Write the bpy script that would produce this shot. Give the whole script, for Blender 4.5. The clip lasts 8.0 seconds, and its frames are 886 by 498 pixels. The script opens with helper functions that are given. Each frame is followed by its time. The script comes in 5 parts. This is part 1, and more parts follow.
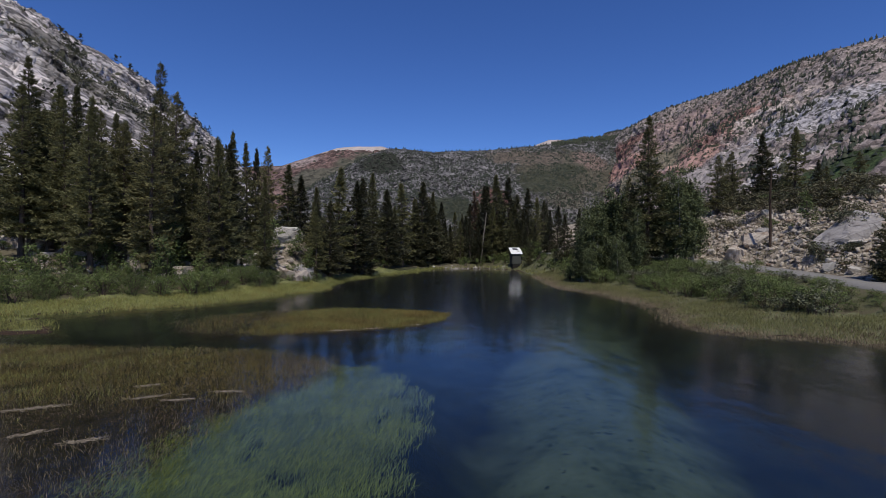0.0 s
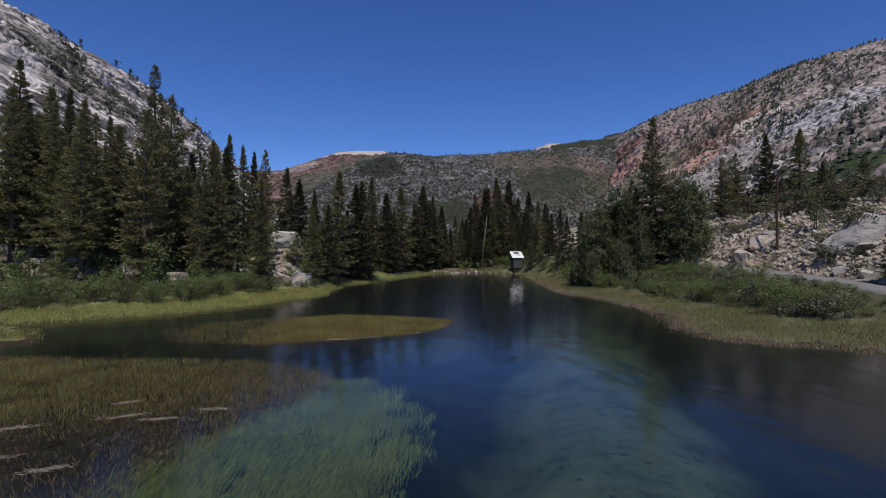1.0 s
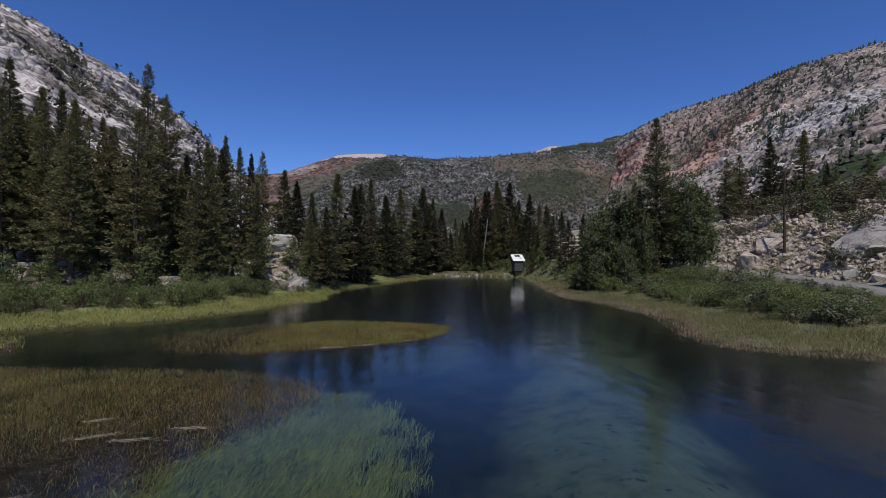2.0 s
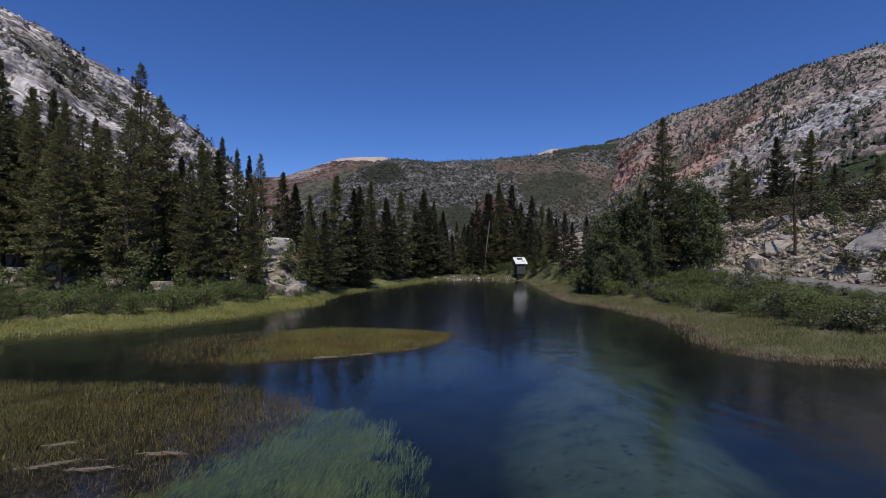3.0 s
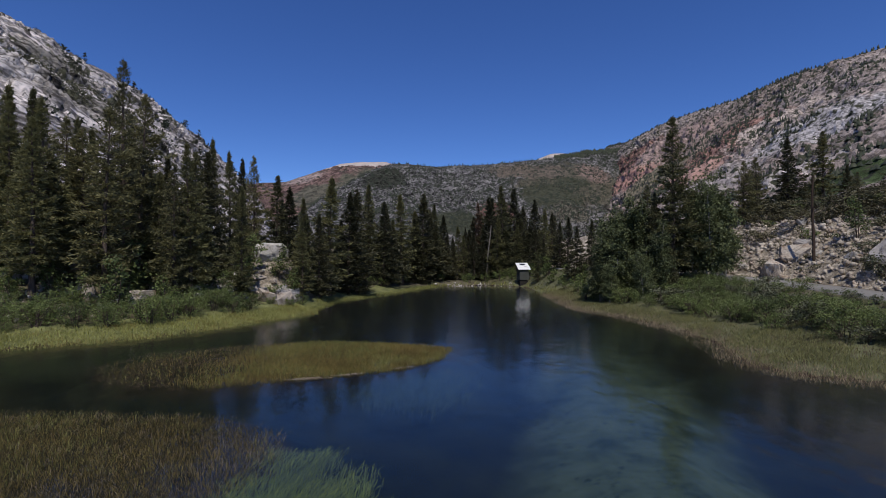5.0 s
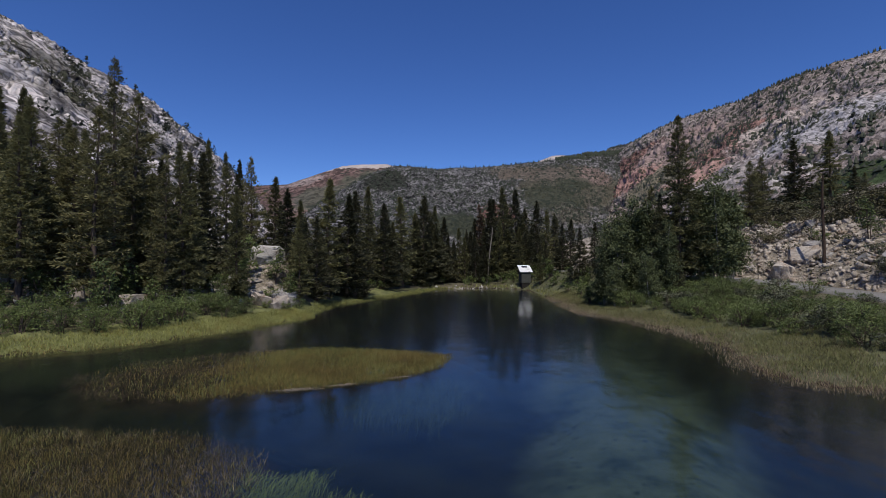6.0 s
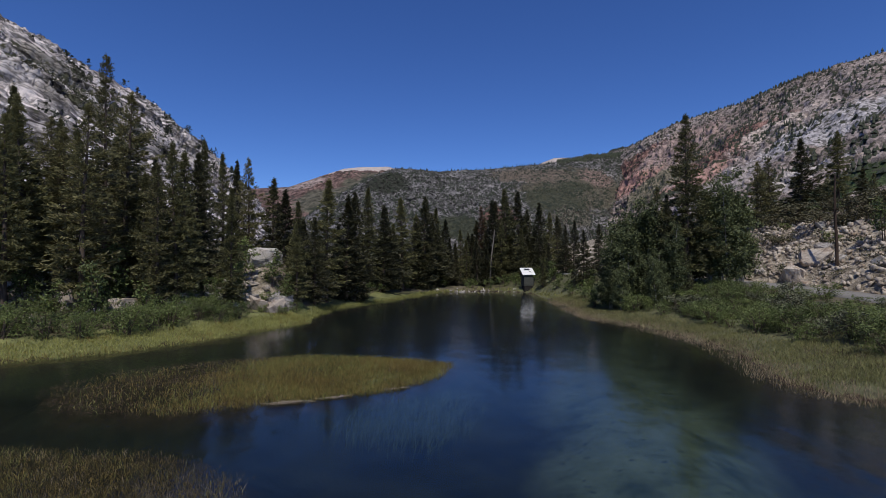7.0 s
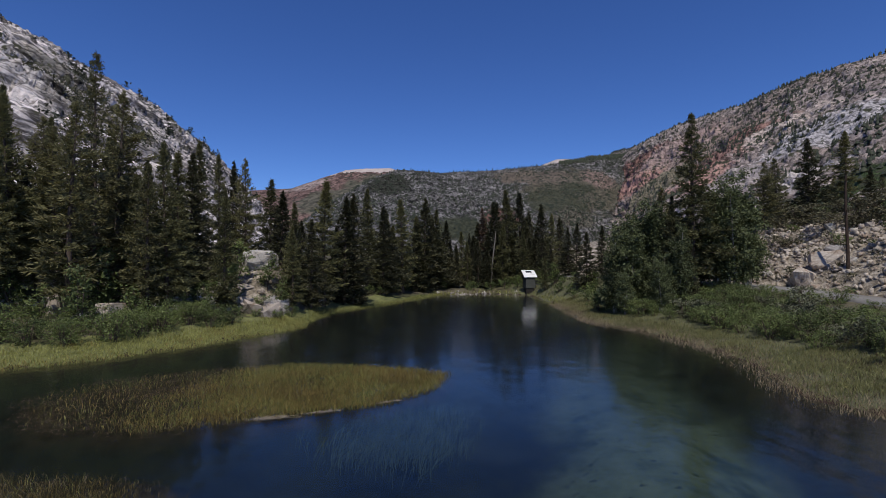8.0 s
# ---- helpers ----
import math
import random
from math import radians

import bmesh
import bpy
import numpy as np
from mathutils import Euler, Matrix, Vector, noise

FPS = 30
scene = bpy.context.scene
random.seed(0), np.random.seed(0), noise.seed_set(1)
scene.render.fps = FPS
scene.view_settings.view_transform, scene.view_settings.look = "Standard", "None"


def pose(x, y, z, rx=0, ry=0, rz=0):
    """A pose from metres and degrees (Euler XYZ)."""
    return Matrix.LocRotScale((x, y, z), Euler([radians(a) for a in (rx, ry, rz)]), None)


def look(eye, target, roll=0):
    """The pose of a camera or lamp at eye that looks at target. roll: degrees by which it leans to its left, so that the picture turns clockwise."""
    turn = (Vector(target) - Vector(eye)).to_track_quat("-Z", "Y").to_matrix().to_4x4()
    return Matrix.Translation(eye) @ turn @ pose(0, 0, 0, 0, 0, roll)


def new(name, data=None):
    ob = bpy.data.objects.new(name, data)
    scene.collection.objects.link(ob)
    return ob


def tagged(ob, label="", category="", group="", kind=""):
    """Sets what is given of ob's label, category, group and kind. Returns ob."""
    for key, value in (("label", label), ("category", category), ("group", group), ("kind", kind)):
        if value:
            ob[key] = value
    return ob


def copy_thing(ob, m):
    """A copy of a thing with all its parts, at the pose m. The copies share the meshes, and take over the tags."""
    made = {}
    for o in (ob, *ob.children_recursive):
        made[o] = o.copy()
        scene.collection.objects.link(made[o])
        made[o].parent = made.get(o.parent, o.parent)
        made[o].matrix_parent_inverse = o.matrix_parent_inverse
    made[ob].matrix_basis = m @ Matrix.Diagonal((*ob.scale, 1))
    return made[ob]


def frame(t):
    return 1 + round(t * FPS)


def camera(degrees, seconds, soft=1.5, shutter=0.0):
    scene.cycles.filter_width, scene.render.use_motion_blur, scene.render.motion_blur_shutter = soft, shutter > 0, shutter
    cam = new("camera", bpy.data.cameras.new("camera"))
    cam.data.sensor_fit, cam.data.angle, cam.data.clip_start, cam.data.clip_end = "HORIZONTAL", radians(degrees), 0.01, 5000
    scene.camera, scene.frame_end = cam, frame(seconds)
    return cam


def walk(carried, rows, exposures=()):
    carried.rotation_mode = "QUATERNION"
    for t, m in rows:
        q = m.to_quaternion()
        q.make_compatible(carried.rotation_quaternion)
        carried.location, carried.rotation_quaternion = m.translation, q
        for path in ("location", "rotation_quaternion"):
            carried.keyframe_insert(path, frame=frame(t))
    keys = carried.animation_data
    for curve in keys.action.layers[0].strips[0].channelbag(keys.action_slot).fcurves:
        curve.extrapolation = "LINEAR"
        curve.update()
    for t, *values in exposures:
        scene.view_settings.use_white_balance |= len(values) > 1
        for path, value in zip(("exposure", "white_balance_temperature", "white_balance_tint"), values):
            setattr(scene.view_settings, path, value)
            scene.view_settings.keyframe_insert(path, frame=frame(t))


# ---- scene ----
cam = camera(84.9, 8.0, soft=0.85)
PATH = [
    (0, (-0.411, 0.099, 3.834), (-0.404, 2.099, 3.817), 0.5),
    (0.5, (-0.428, 0.526, 3.847), (-0.419, 2.526, 3.838), 0.4),
    (1, (-0.427, 0.955, 3.873), (-0.421, 2.955, 3.872), 0.3),
    (1.5, (-0.415, 1.391, 3.889), (-0.408, 3.391, 3.894), 0.3),
    (3, (-0.305, 2.951, 3.948), (-0.308, 4.951, 3.97), 0.1),
    (3.5, (-0.292, 3.445, 3.958), (-0.294, 5.445, 3.986), 0.1),
    (4, (-0.261, 3.96, 3.983), (-0.263, 5.96, 4.016), 0.0),
    (4.5, (-0.219, 4.48, 4.016), (-0.224, 6.479, 4.054), 0.0),
    (6, (-0.057, 5.958, 4.08), (-0.072, 7.958, 4.131), -0.1),
    (6.5, (-0.056, 6.436, 4.086), (-0.072, 8.435, 4.143), -0.1),
    (7, (-0.032, 7.009, 4.105), (-0.053, 9.008, 4.166), -0.1),
    (7.5, (0.056, 7.518, 4.166), (0.03, 9.517, 4.23), -0.1),
    (8, (0.156, 7.963, 4.219), (0.127, 9.961, 4.286), -0.1),
]
walk(cam, [(t, look(eye, target, roll)) for t, eye, target, roll in PATH])

# ---- light ----
SUN_ELEV, SUN_AZ = 58.0, 174.0  # degrees up; clockwise from +y
SKY_STRENGTH, SUN_STRENGTH, EXPOSURE = 0.15, 4.8, -0.3

world = bpy.data.worlds.new("world")
scene.world = world
world.use_nodes = True
wt = world.node_tree
sky = wt.nodes.new("ShaderNodeTexSky")
sky.sky_type = "NISHITA"
sky.sun_disc = False
sky.sun_elevation, sky.sun_rotation = radians(SUN_ELEV), radians(SUN_AZ)
sky.altitude, sky.air_density, sky.dust_density, sky.ozone_density = 2700, 1.0, 0.05, 7.0
vivid = wt.nodes.new("ShaderNodeHueSaturation")
vivid.inputs["Saturation"].default_value = 1.15
vivid.inputs["Hue"].default_value = 0.513
wt.links.new(sky.outputs[0], vivid.inputs["Color"])
wt.links.new(vivid.outputs[0], wt.nodes["Background"].inputs[0])
wt.nodes["Background"].inputs[1].default_value = SKY_STRENGTH
sun_data = bpy.data.lights.new("sun", "SUN")
sun_data.energy, sun_data.angle, sun_data.color = SUN_STRENGTH, radians(0.53), (1.0, 0.95, 0.88)
sun = new("sun", sun_data)
_a, _e = radians(SUN_AZ), radians(SUN_ELEV)
SUN_DIR = Vector((math.sin(_a) * math.cos(_e), math.cos(_a) * math.cos(_e), math.sin(_e)))
sun.matrix_world = look(SUN_DIR * 200, (0, 0, 0))
scene.view_settings.exposure = EXPOSURE

# ---- materials ----
def mat(name, rough=0.8, spec=0.3):
    m = bpy.data.materials.new(name)
    m.use_nodes = True
    nt = m.node_tree
    b = nt.nodes["Principled BSDF"]
    b.inputs["Roughness"].default_value = rough
    b.inputs["Specular IOR Level"].default_value = spec
    return m, nt, b


def nd(nt, kind, ins=None, data_type="", blend_type="", operation="", use_clamp=False, feature=""):
    n = nt.nodes.new("ShaderNode" + kind)
    if data_type:
        n.data_type, n.blend_type = data_type, blend_type
    if operation:
        n.operation, n.use_clamp = operation, use_clamp
    if feature:
        n.feature = feature
    for k, v in (ins or {}).items():
        if isinstance(v, bpy.types.NodeSocket):
            nt.links.new(v, n.inputs[k])
        else:
            n.inputs[k].default_value = v
    return n


def place(nt, scale=(1, 1, 1)):
    """Position in the world, stretched."""
    g = nd(nt, "NewGeometry")
    return nd(nt, "Mapping", {"Vector": g.outputs["Position"], "Scale": scale}).outputs[0]


def ramp(nt, fac, stops):
    r = nd(nt, "ValToRGB", {"Fac": fac})
    el = r.color_ramp.elements
    while len(el) < len(stops):
        el.new(0.5)
    for e, (p, c) in zip(el, stops):
        e.position = p
        e.color = (*c, 1) if len(c) == 3 else c
    return r.outputs[0]


def noise_fac(nt, vec, scale, detail=6.0, rough=0.6):
    return nd(nt, "TexNoise", {"Vector": vec, "Scale": scale, "Detail": detail, "Roughness": rough}).outputs[0]


def mix(nt, fac, a, b, mode="MIX"):
    n = nd(nt, "Mix", data_type="RGBA", blend_type=mode)
    for key, v in ((0, fac), (6, a), (7, b)):
        if isinstance(v, bpy.types.NodeSocket):
            nt.links.new(v, n.inputs[key])
        else:
            n.inputs[key].default_value = v if key == 0 else (*v, 1)
    return n.outputs[2]


def maths(nt, op, a, b=0.5, clamp=False):
    n = nd(nt, "Math", operation=op, use_clamp=clamp)
    for i, v in enumerate((a, b)):
        if isinstance(v, bpy.types.NodeSocket):
            nt.links.new(v, n.inputs[i])
        else:
            n.inputs[i].default_value = v
    return n.outputs[0]


def bump(nt, bsdf, height, strength, dist):
    n = nd(nt, "Bump", {"Height": height, "Strength": strength, "Distance": dist})
    nt.links.new(n.outputs[0], bsdf.inputs["Normal"])


def leaf_mat(name, dark, light, scale=2.0, trans=0.25, rough=0.65):
    """Foliage: colour varies leaf by leaf and plant by plant; a little light passes through."""
    m, nt, b = mat(name, rough, 0.25)
    g = nd(nt, "NewGeometry")
    oi = nd(nt, "ObjectInfo")
    f = maths(nt, "ADD", maths(nt, "MULTIPLY", g.outputs["Random Per Island"], 0.55), maths(nt, "MULTIPLY", noise_fac(nt, g.outputs["Position"], scale, 3), 0.55))
    f = maths(nt, "ADD", f, maths(nt, "MULTIPLY", maths(nt, "SUBTRACT", oi.outputs["Random"], 0.5), 0.35))
    c = ramp(nt, f, [(0.2, dark), (0.85, light)])
    nt.links.new(c, b.inputs["Base Color"])
    t = nd(nt, "BsdfTranslucent", {"Color": c})
    ms = nd(nt, "MixShader", {0: trans, 1: b.outputs[0], 2: t.outputs[0]})
    nt.links.new(ms.outputs[0], nt.nodes["Material Output"].inputs[0])
    return m


def bark_mat(name, dark, light):
    m, nt, b = mat(name, 0.9, 0.15)
    v = place(nt, (6, 6, 1.2))
    f = noise_fac(nt, v, 2.5, 8, 0.7)
    nt.links.new(ramp(nt, f, [(0.3, dark), (0.7, light)]), b.inputs["Base Color"])
    bump(nt, b, f, 0.6, 0.03)
    return m


def rock_mat(name, base, pale, stain, scale=1.0, crack=0.25):
    """Granite: mottled, stained, with dark cracks and a rough grain."""
    m, nt, b = mat(name, 0.88, 0.25)
    v = place(nt)
    oi = nd(nt, "ObjectInfo")
    big = noise_fac(nt, v, 0.35 * scale, 8, 0.62)
    fine = noise_fac(nt, v, 5.0 * scale, 6, 0.75)
    c = ramp(nt, big, [(0.32, base), (0.62, pale)])
    c = mix(nt, ramp(nt, noise_fac(nt, v, 0.9 * scale, 5, 0.7), [(0.5, (0, 0, 0)), (0.68, (1, 1, 1))]), c, stain)
    c = mix(nt, 0.55, c, ramp(nt, fine, [(0.3, (0.35, 0.34, 0.33)), (0.7, (1, 1, 1))]), "MULTIPLY")
    vo = nd(nt, "TexVoronoi", {"Vector": v, "Scale": 0.8 * scale}, feature="DISTANCE_TO_EDGE")
    k = ramp(nt, vo.outputs["Distance"], [(0.0, (crack, crack, crack)), (0.035, (1, 1, 1))])
    c = mix(nt, 0.5, c, k, "MULTIPLY")
    c = mix(nt, 0.35, c, ramp(nt, oi.outputs["Random"], [(0, (0.6, 0.58, 0.56)), (1, (1, 0.97, 0.92))]), "MULTIPLY")
    nt.links.new(c, b.inputs["Base Color"])
    bump(nt, b, maths(nt, "ADD", fine, big), 0.7, 0.06 / scale)
    return m


def plain_mat(name, colour, rough=0.7, vary=0.25, scale=8.0, metal=0.0):
    m, nt, b = mat(name, rough, 0.3)
    b.inputs["Metallic"].default_value = metal
    f = noise_fac(nt, place(nt), scale, 6, 0.65)
    lo = [c * (1 - vary) for c in colour]
    hi = [min(1, c * (1 + vary)) for c in colour]
    nt.links.new(ramp(nt, f, [(0.3, lo), (0.7, hi)]), b.inputs["Base Color"])
    bump(nt, b, f, 0.25, 0.01)
    return m


def ground_mat():
    """Mountain valley soil: tan grit, needle litter, dry grass and green patches."""
    m, nt, b = mat("valley_soil", 0.95, 0.15)
    v = place(nt)
    a = noise_fac(nt, v, 0.12, 7, 0.65)
    f = noise_fac(nt, v, 3.0, 8, 0.75)
    c = ramp(nt, a, [(0.36, (0.07, 0.085, 0.03)), (0.49, (0.1, 0.088, 0.052)), (0.64, (0.16, 0.137, 0.1)), (0.76, (0.24, 0.215, 0.17))])
    c = mix(nt, 0.6, c, ramp(nt, f, [(0.3, (0.35, 0.33, 0.3)), (0.7, (1.0, 1.0, 1.0))]), "MULTIPLY")
    nt.links.new(c, b.inputs["Base Color"])
    bump(nt, b, f, 0.7, 0.08)
    return m


def talus_mat():
    """Broken granite grit with dry brush stains."""
    m, nt, b = mat("talus_grit", 0.95, 0.15)
    v = place(nt)
    vo = nd(nt, "TexVoronoi", {"Vector": v, "Scale": 2.6})
    f = noise_fac(nt, v, 5.0, 8, 0.75)
    c = ramp(nt, noise_fac(nt, v, 0.5, 7, 0.7), [(0.34, (0.12, 0.104, 0.07)), (0.45, (0.3, 0.258, 0.2)), (0.6, (0.52, 0.455, 0.37))])
    c = mix(nt, 0.8, c, ramp(nt, f, [(0.36, (0.3, 0.28, 0.26)), (0.6, (1, 1, 1))]), "MULTIPLY")
    k = nd(nt, "SeparateXYZ", {0: vo.outputs["Color"]}).outputs[0]
    c = mix(nt, 0.7, c, ramp(nt, k, [(0.0, (0.4, 0.38, 0.35)), (1.0, (1, 1, 1))]), "MULTIPLY")
    nt.links.new(c, b.inputs["Base Color"])
    bump(nt, b, maths(nt, "ADD", vo.outputs["Distance"], f), 1.0, 0.12)
    return m


def bed_mat():
    """Pond bed: dark weed and mud, and a bar of pale silt along the current."""
    m, nt, b = mat("pond_bed", 0.95, 0.1)
    v = place(nt)
    x = nd(nt, "SeparateXYZ", {0: v})
    line = maths(nt, "ADD", 1.25, maths(nt, "MULTIPLY", x.outputs[1], 0.2))
    off = maths(nt, "ABSOLUTE", maths(nt, "SUBTRACT", x.outputs[0], line))
    wob = maths(nt, "MULTIPLY", maths(nt, "SUBTRACT", noise_fac(nt, v, 0.25, 4), 0.5), 3.2)
    bar = ramp(nt, maths(nt, "ADD", maths(nt, "MULTIPLY", off, 0.2), maths(nt, "MULTIPLY", wob, 0.22)), [(0.34, (1, 1, 1)), (0.68, (0, 0, 0))])
    weed = ramp(nt, noise_fac(nt, v, 0.6, 7, 0.7), [(0.35, (0.009, 0.01, 0.009)), (0.7, (0.028, 0.028, 0.02))])
    silt = ramp(nt, noise_fac(nt, v, 0.55, 9, 0.75), [(0.34, (0.038, 0.047, 0.028)), (0.48, (0.09, 0.1, 0.066)), (0.66, (0.135, 0.143, 0.1))])
    spot = noise_fac(nt, v, 3.2, 4, 0.7)
    silt = mix(nt, ramp(nt, spot, [(0.6, (0, 0, 0)), (0.68, (1, 1, 1))]), silt, (0.03, 0.038, 0.025))
    near = ramp(nt, maths(nt, "MULTIPLY", x.outputs[1], 0.02), [(0.4, (1, 1, 1)), (0.8, (0, 0, 0))])
    c = mix(nt, mix(nt, 1.0, bar, near, "MULTIPLY"), weed, silt)
    shoal = maths(nt, "ADD", x.outputs[2], maths(nt, "MULTIPLY", maths(nt, "SUBTRACT", noise_fac(nt, v, 1.1, 6, 0.7), 0.5), 0.5))
    mud = ramp(nt, noise_fac(nt, v, 2.5, 6, 0.7), [(0.35, (0.02, 0.013, 0.009)), (0.65, (0.055, 0.036, 0.025))])
    c = mix(nt, ramp(nt, maths(nt, "ADD", shoal, 1.0), [(0.62, (0, 0, 0)), (0.9, (1, 1, 1))]), c, mud)
    nt.links.new(c, b.inputs["Base Color"])
    bump(nt, b, noise_fac(nt, v, 4.0, 6), 0.5, 0.05)
    return m


def water_mat():
    """Clear mountain water: tinted see-through body with a true mirror coat and soft ripples."""
    m = bpy.data.materials.new("pond_water")
    m.use_nodes = True
    nt = m.node_tree
    nt.nodes.remove(nt.nodes["Principled BSDF"])
    v = place(nt, (1.0, 0.55, 1))
    h = maths(nt, "ADD", noise_fac(nt, v, 1.3, 3, 0.5), maths(nt, "MULTIPLY", noise_fac(nt, v, 0.22, 2, 0.5), 1.5))
    bp = nd(nt, "Bump", {"Height": h, "Strength": 0.36, "Distance": 0.06})
    fr = nd(nt, "Fresnel", {"IOR": 1.33, "Normal": bp.outputs[0]})
    tr = nd(nt, "BsdfTransparent", {"Color": (0.58, 0.68, 0.69, 1)})
    gl = nd(nt, "BsdfGlossy", {"Color": (1, 1, 1, 1), "Roughness": 0.13, "Normal": bp.outputs[0]})
    ms = nd(nt, "MixShader", {0: fr.outputs[0], 1: tr.outputs[0], 2: gl.outputs[0]})
    nt.links.new(ms.outputs[0], nt.nodes["Material Output"].inputs[0])
    return m


def slope_mat(name, dark, light, scale, speckle, patches=(), scrub=0.0, scrub_scale=0.05, green=(0.07, 0.08, 0.045), stretch=(1, 1, 1), turn=(0, 0, 0), seams=0.0, ragged=0.7):
    """Mountainside: mottled rock broken into pale blocks and dark gaps, with patches of other ground and of painted
    shade (centre, radii, colour, roughness of the ground) that have ragged edges, and low scrub in drifts."""
    m, nt, b = mat(name, 0.95, 0.1)
    v = place(nt)
    tilt = nd(nt, "Mapping", {"Vector": v, "Rotation": turn, "Scale": [1 / q for q in stretch]})
    tilt.vector_type = "TEXTURE"
    vs = tilt.outputs[0]
    big = noise_fac(nt, v, scale * 0.12, 7, 0.65)
    mid = noise_fac(nt, vs, scale * 0.5, 8, 0.72)
    c = ramp(nt, maths(nt, "ADD", maths(nt, "MULTIPLY", big, 0.5), maths(nt, "MULTIPLY", mid, 0.5)), [(0.4, dark), (0.6, light)])
    k = maths(nt, "ADD", 0.0, speckle)
    edge = maths(nt, "MULTIPLY", maths(nt, "SUBTRACT", noise_fac(nt, v, scale * 0.22, 7, 0.68), 0.5), ragged * 2)
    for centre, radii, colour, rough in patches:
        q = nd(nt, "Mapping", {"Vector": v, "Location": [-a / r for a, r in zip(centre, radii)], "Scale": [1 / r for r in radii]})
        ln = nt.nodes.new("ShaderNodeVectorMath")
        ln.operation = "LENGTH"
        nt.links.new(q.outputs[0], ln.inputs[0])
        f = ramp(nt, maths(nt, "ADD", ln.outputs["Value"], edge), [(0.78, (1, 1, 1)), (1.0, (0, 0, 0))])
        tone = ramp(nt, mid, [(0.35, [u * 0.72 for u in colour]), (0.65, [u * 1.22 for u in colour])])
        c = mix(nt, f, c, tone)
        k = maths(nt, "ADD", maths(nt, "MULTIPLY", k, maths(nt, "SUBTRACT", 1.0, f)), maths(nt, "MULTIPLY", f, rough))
    fine = noise_fac(nt, vs, scale * 1.6, 6, 0.75)
    blocky = nd(nt, "TexVoronoi", {"Vector": vs, "Scale": scale * 1.1, "Randomness": 1.0})
    tone = nd(nt, "SeparateXYZ", {0: blocky.outputs["Color"]}).outputs[0]
    rough = maths(nt, "ADD", maths(nt, "MULTIPLY", fine, 0.75), maths(nt, "MULTIPLY", tone, 0.25))
    worn = mix(nt, 1.0, c, ramp(nt, rough, [(0.4, (0.16, 0.16, 0.155)), (0.5, (0.85, 0.85, 0.85)), (0.62, (1.55, 1.52, 1.5))]), "MULTIPLY")
    c = mix(nt, k, c, worn)
    if seams:
        for q, wd in ((0.35, 0.014), (0.9, 0.02)):
            g = noise_fac(nt, nd(nt, "Mapping", {"Vector": vs, "Location": (q * 9, q, 0)}).outputs[0], scale * q, 3, 0.5)
            c = mix(nt, seams, c, ramp(nt, g, [(0.5 - wd * 2, (1, 1, 1)), (0.5, (0.16, 0.15, 0.14)), (0.5 + wd * 2, (1, 1, 1))]), "MULTIPLY")
    if scrub:
        vo = nd(nt, "TexVoronoi", {"Vector": v, "Scale": scrub_scale})
        drift = noise_fac(nt, v, scale * 0.3, 6, 0.7)
        dots = maths(nt, "ADD", vo.outputs["Distance"], maths(nt, "MULTIPLY", maths(nt, "SUBTRACT", 0.5, drift), 2.4))
        c = mix(nt, ramp(nt, dots, [(scrub - 0.04, (1, 1, 1)), (scrub + 0.06, (0, 0, 0))]), c, green)
    nt.links.new(c, b.inputs["Base Color"])
    bump(nt, b, maths(nt, "ADD", fine, mid), 0.9, 0.35 / scale)
    return m


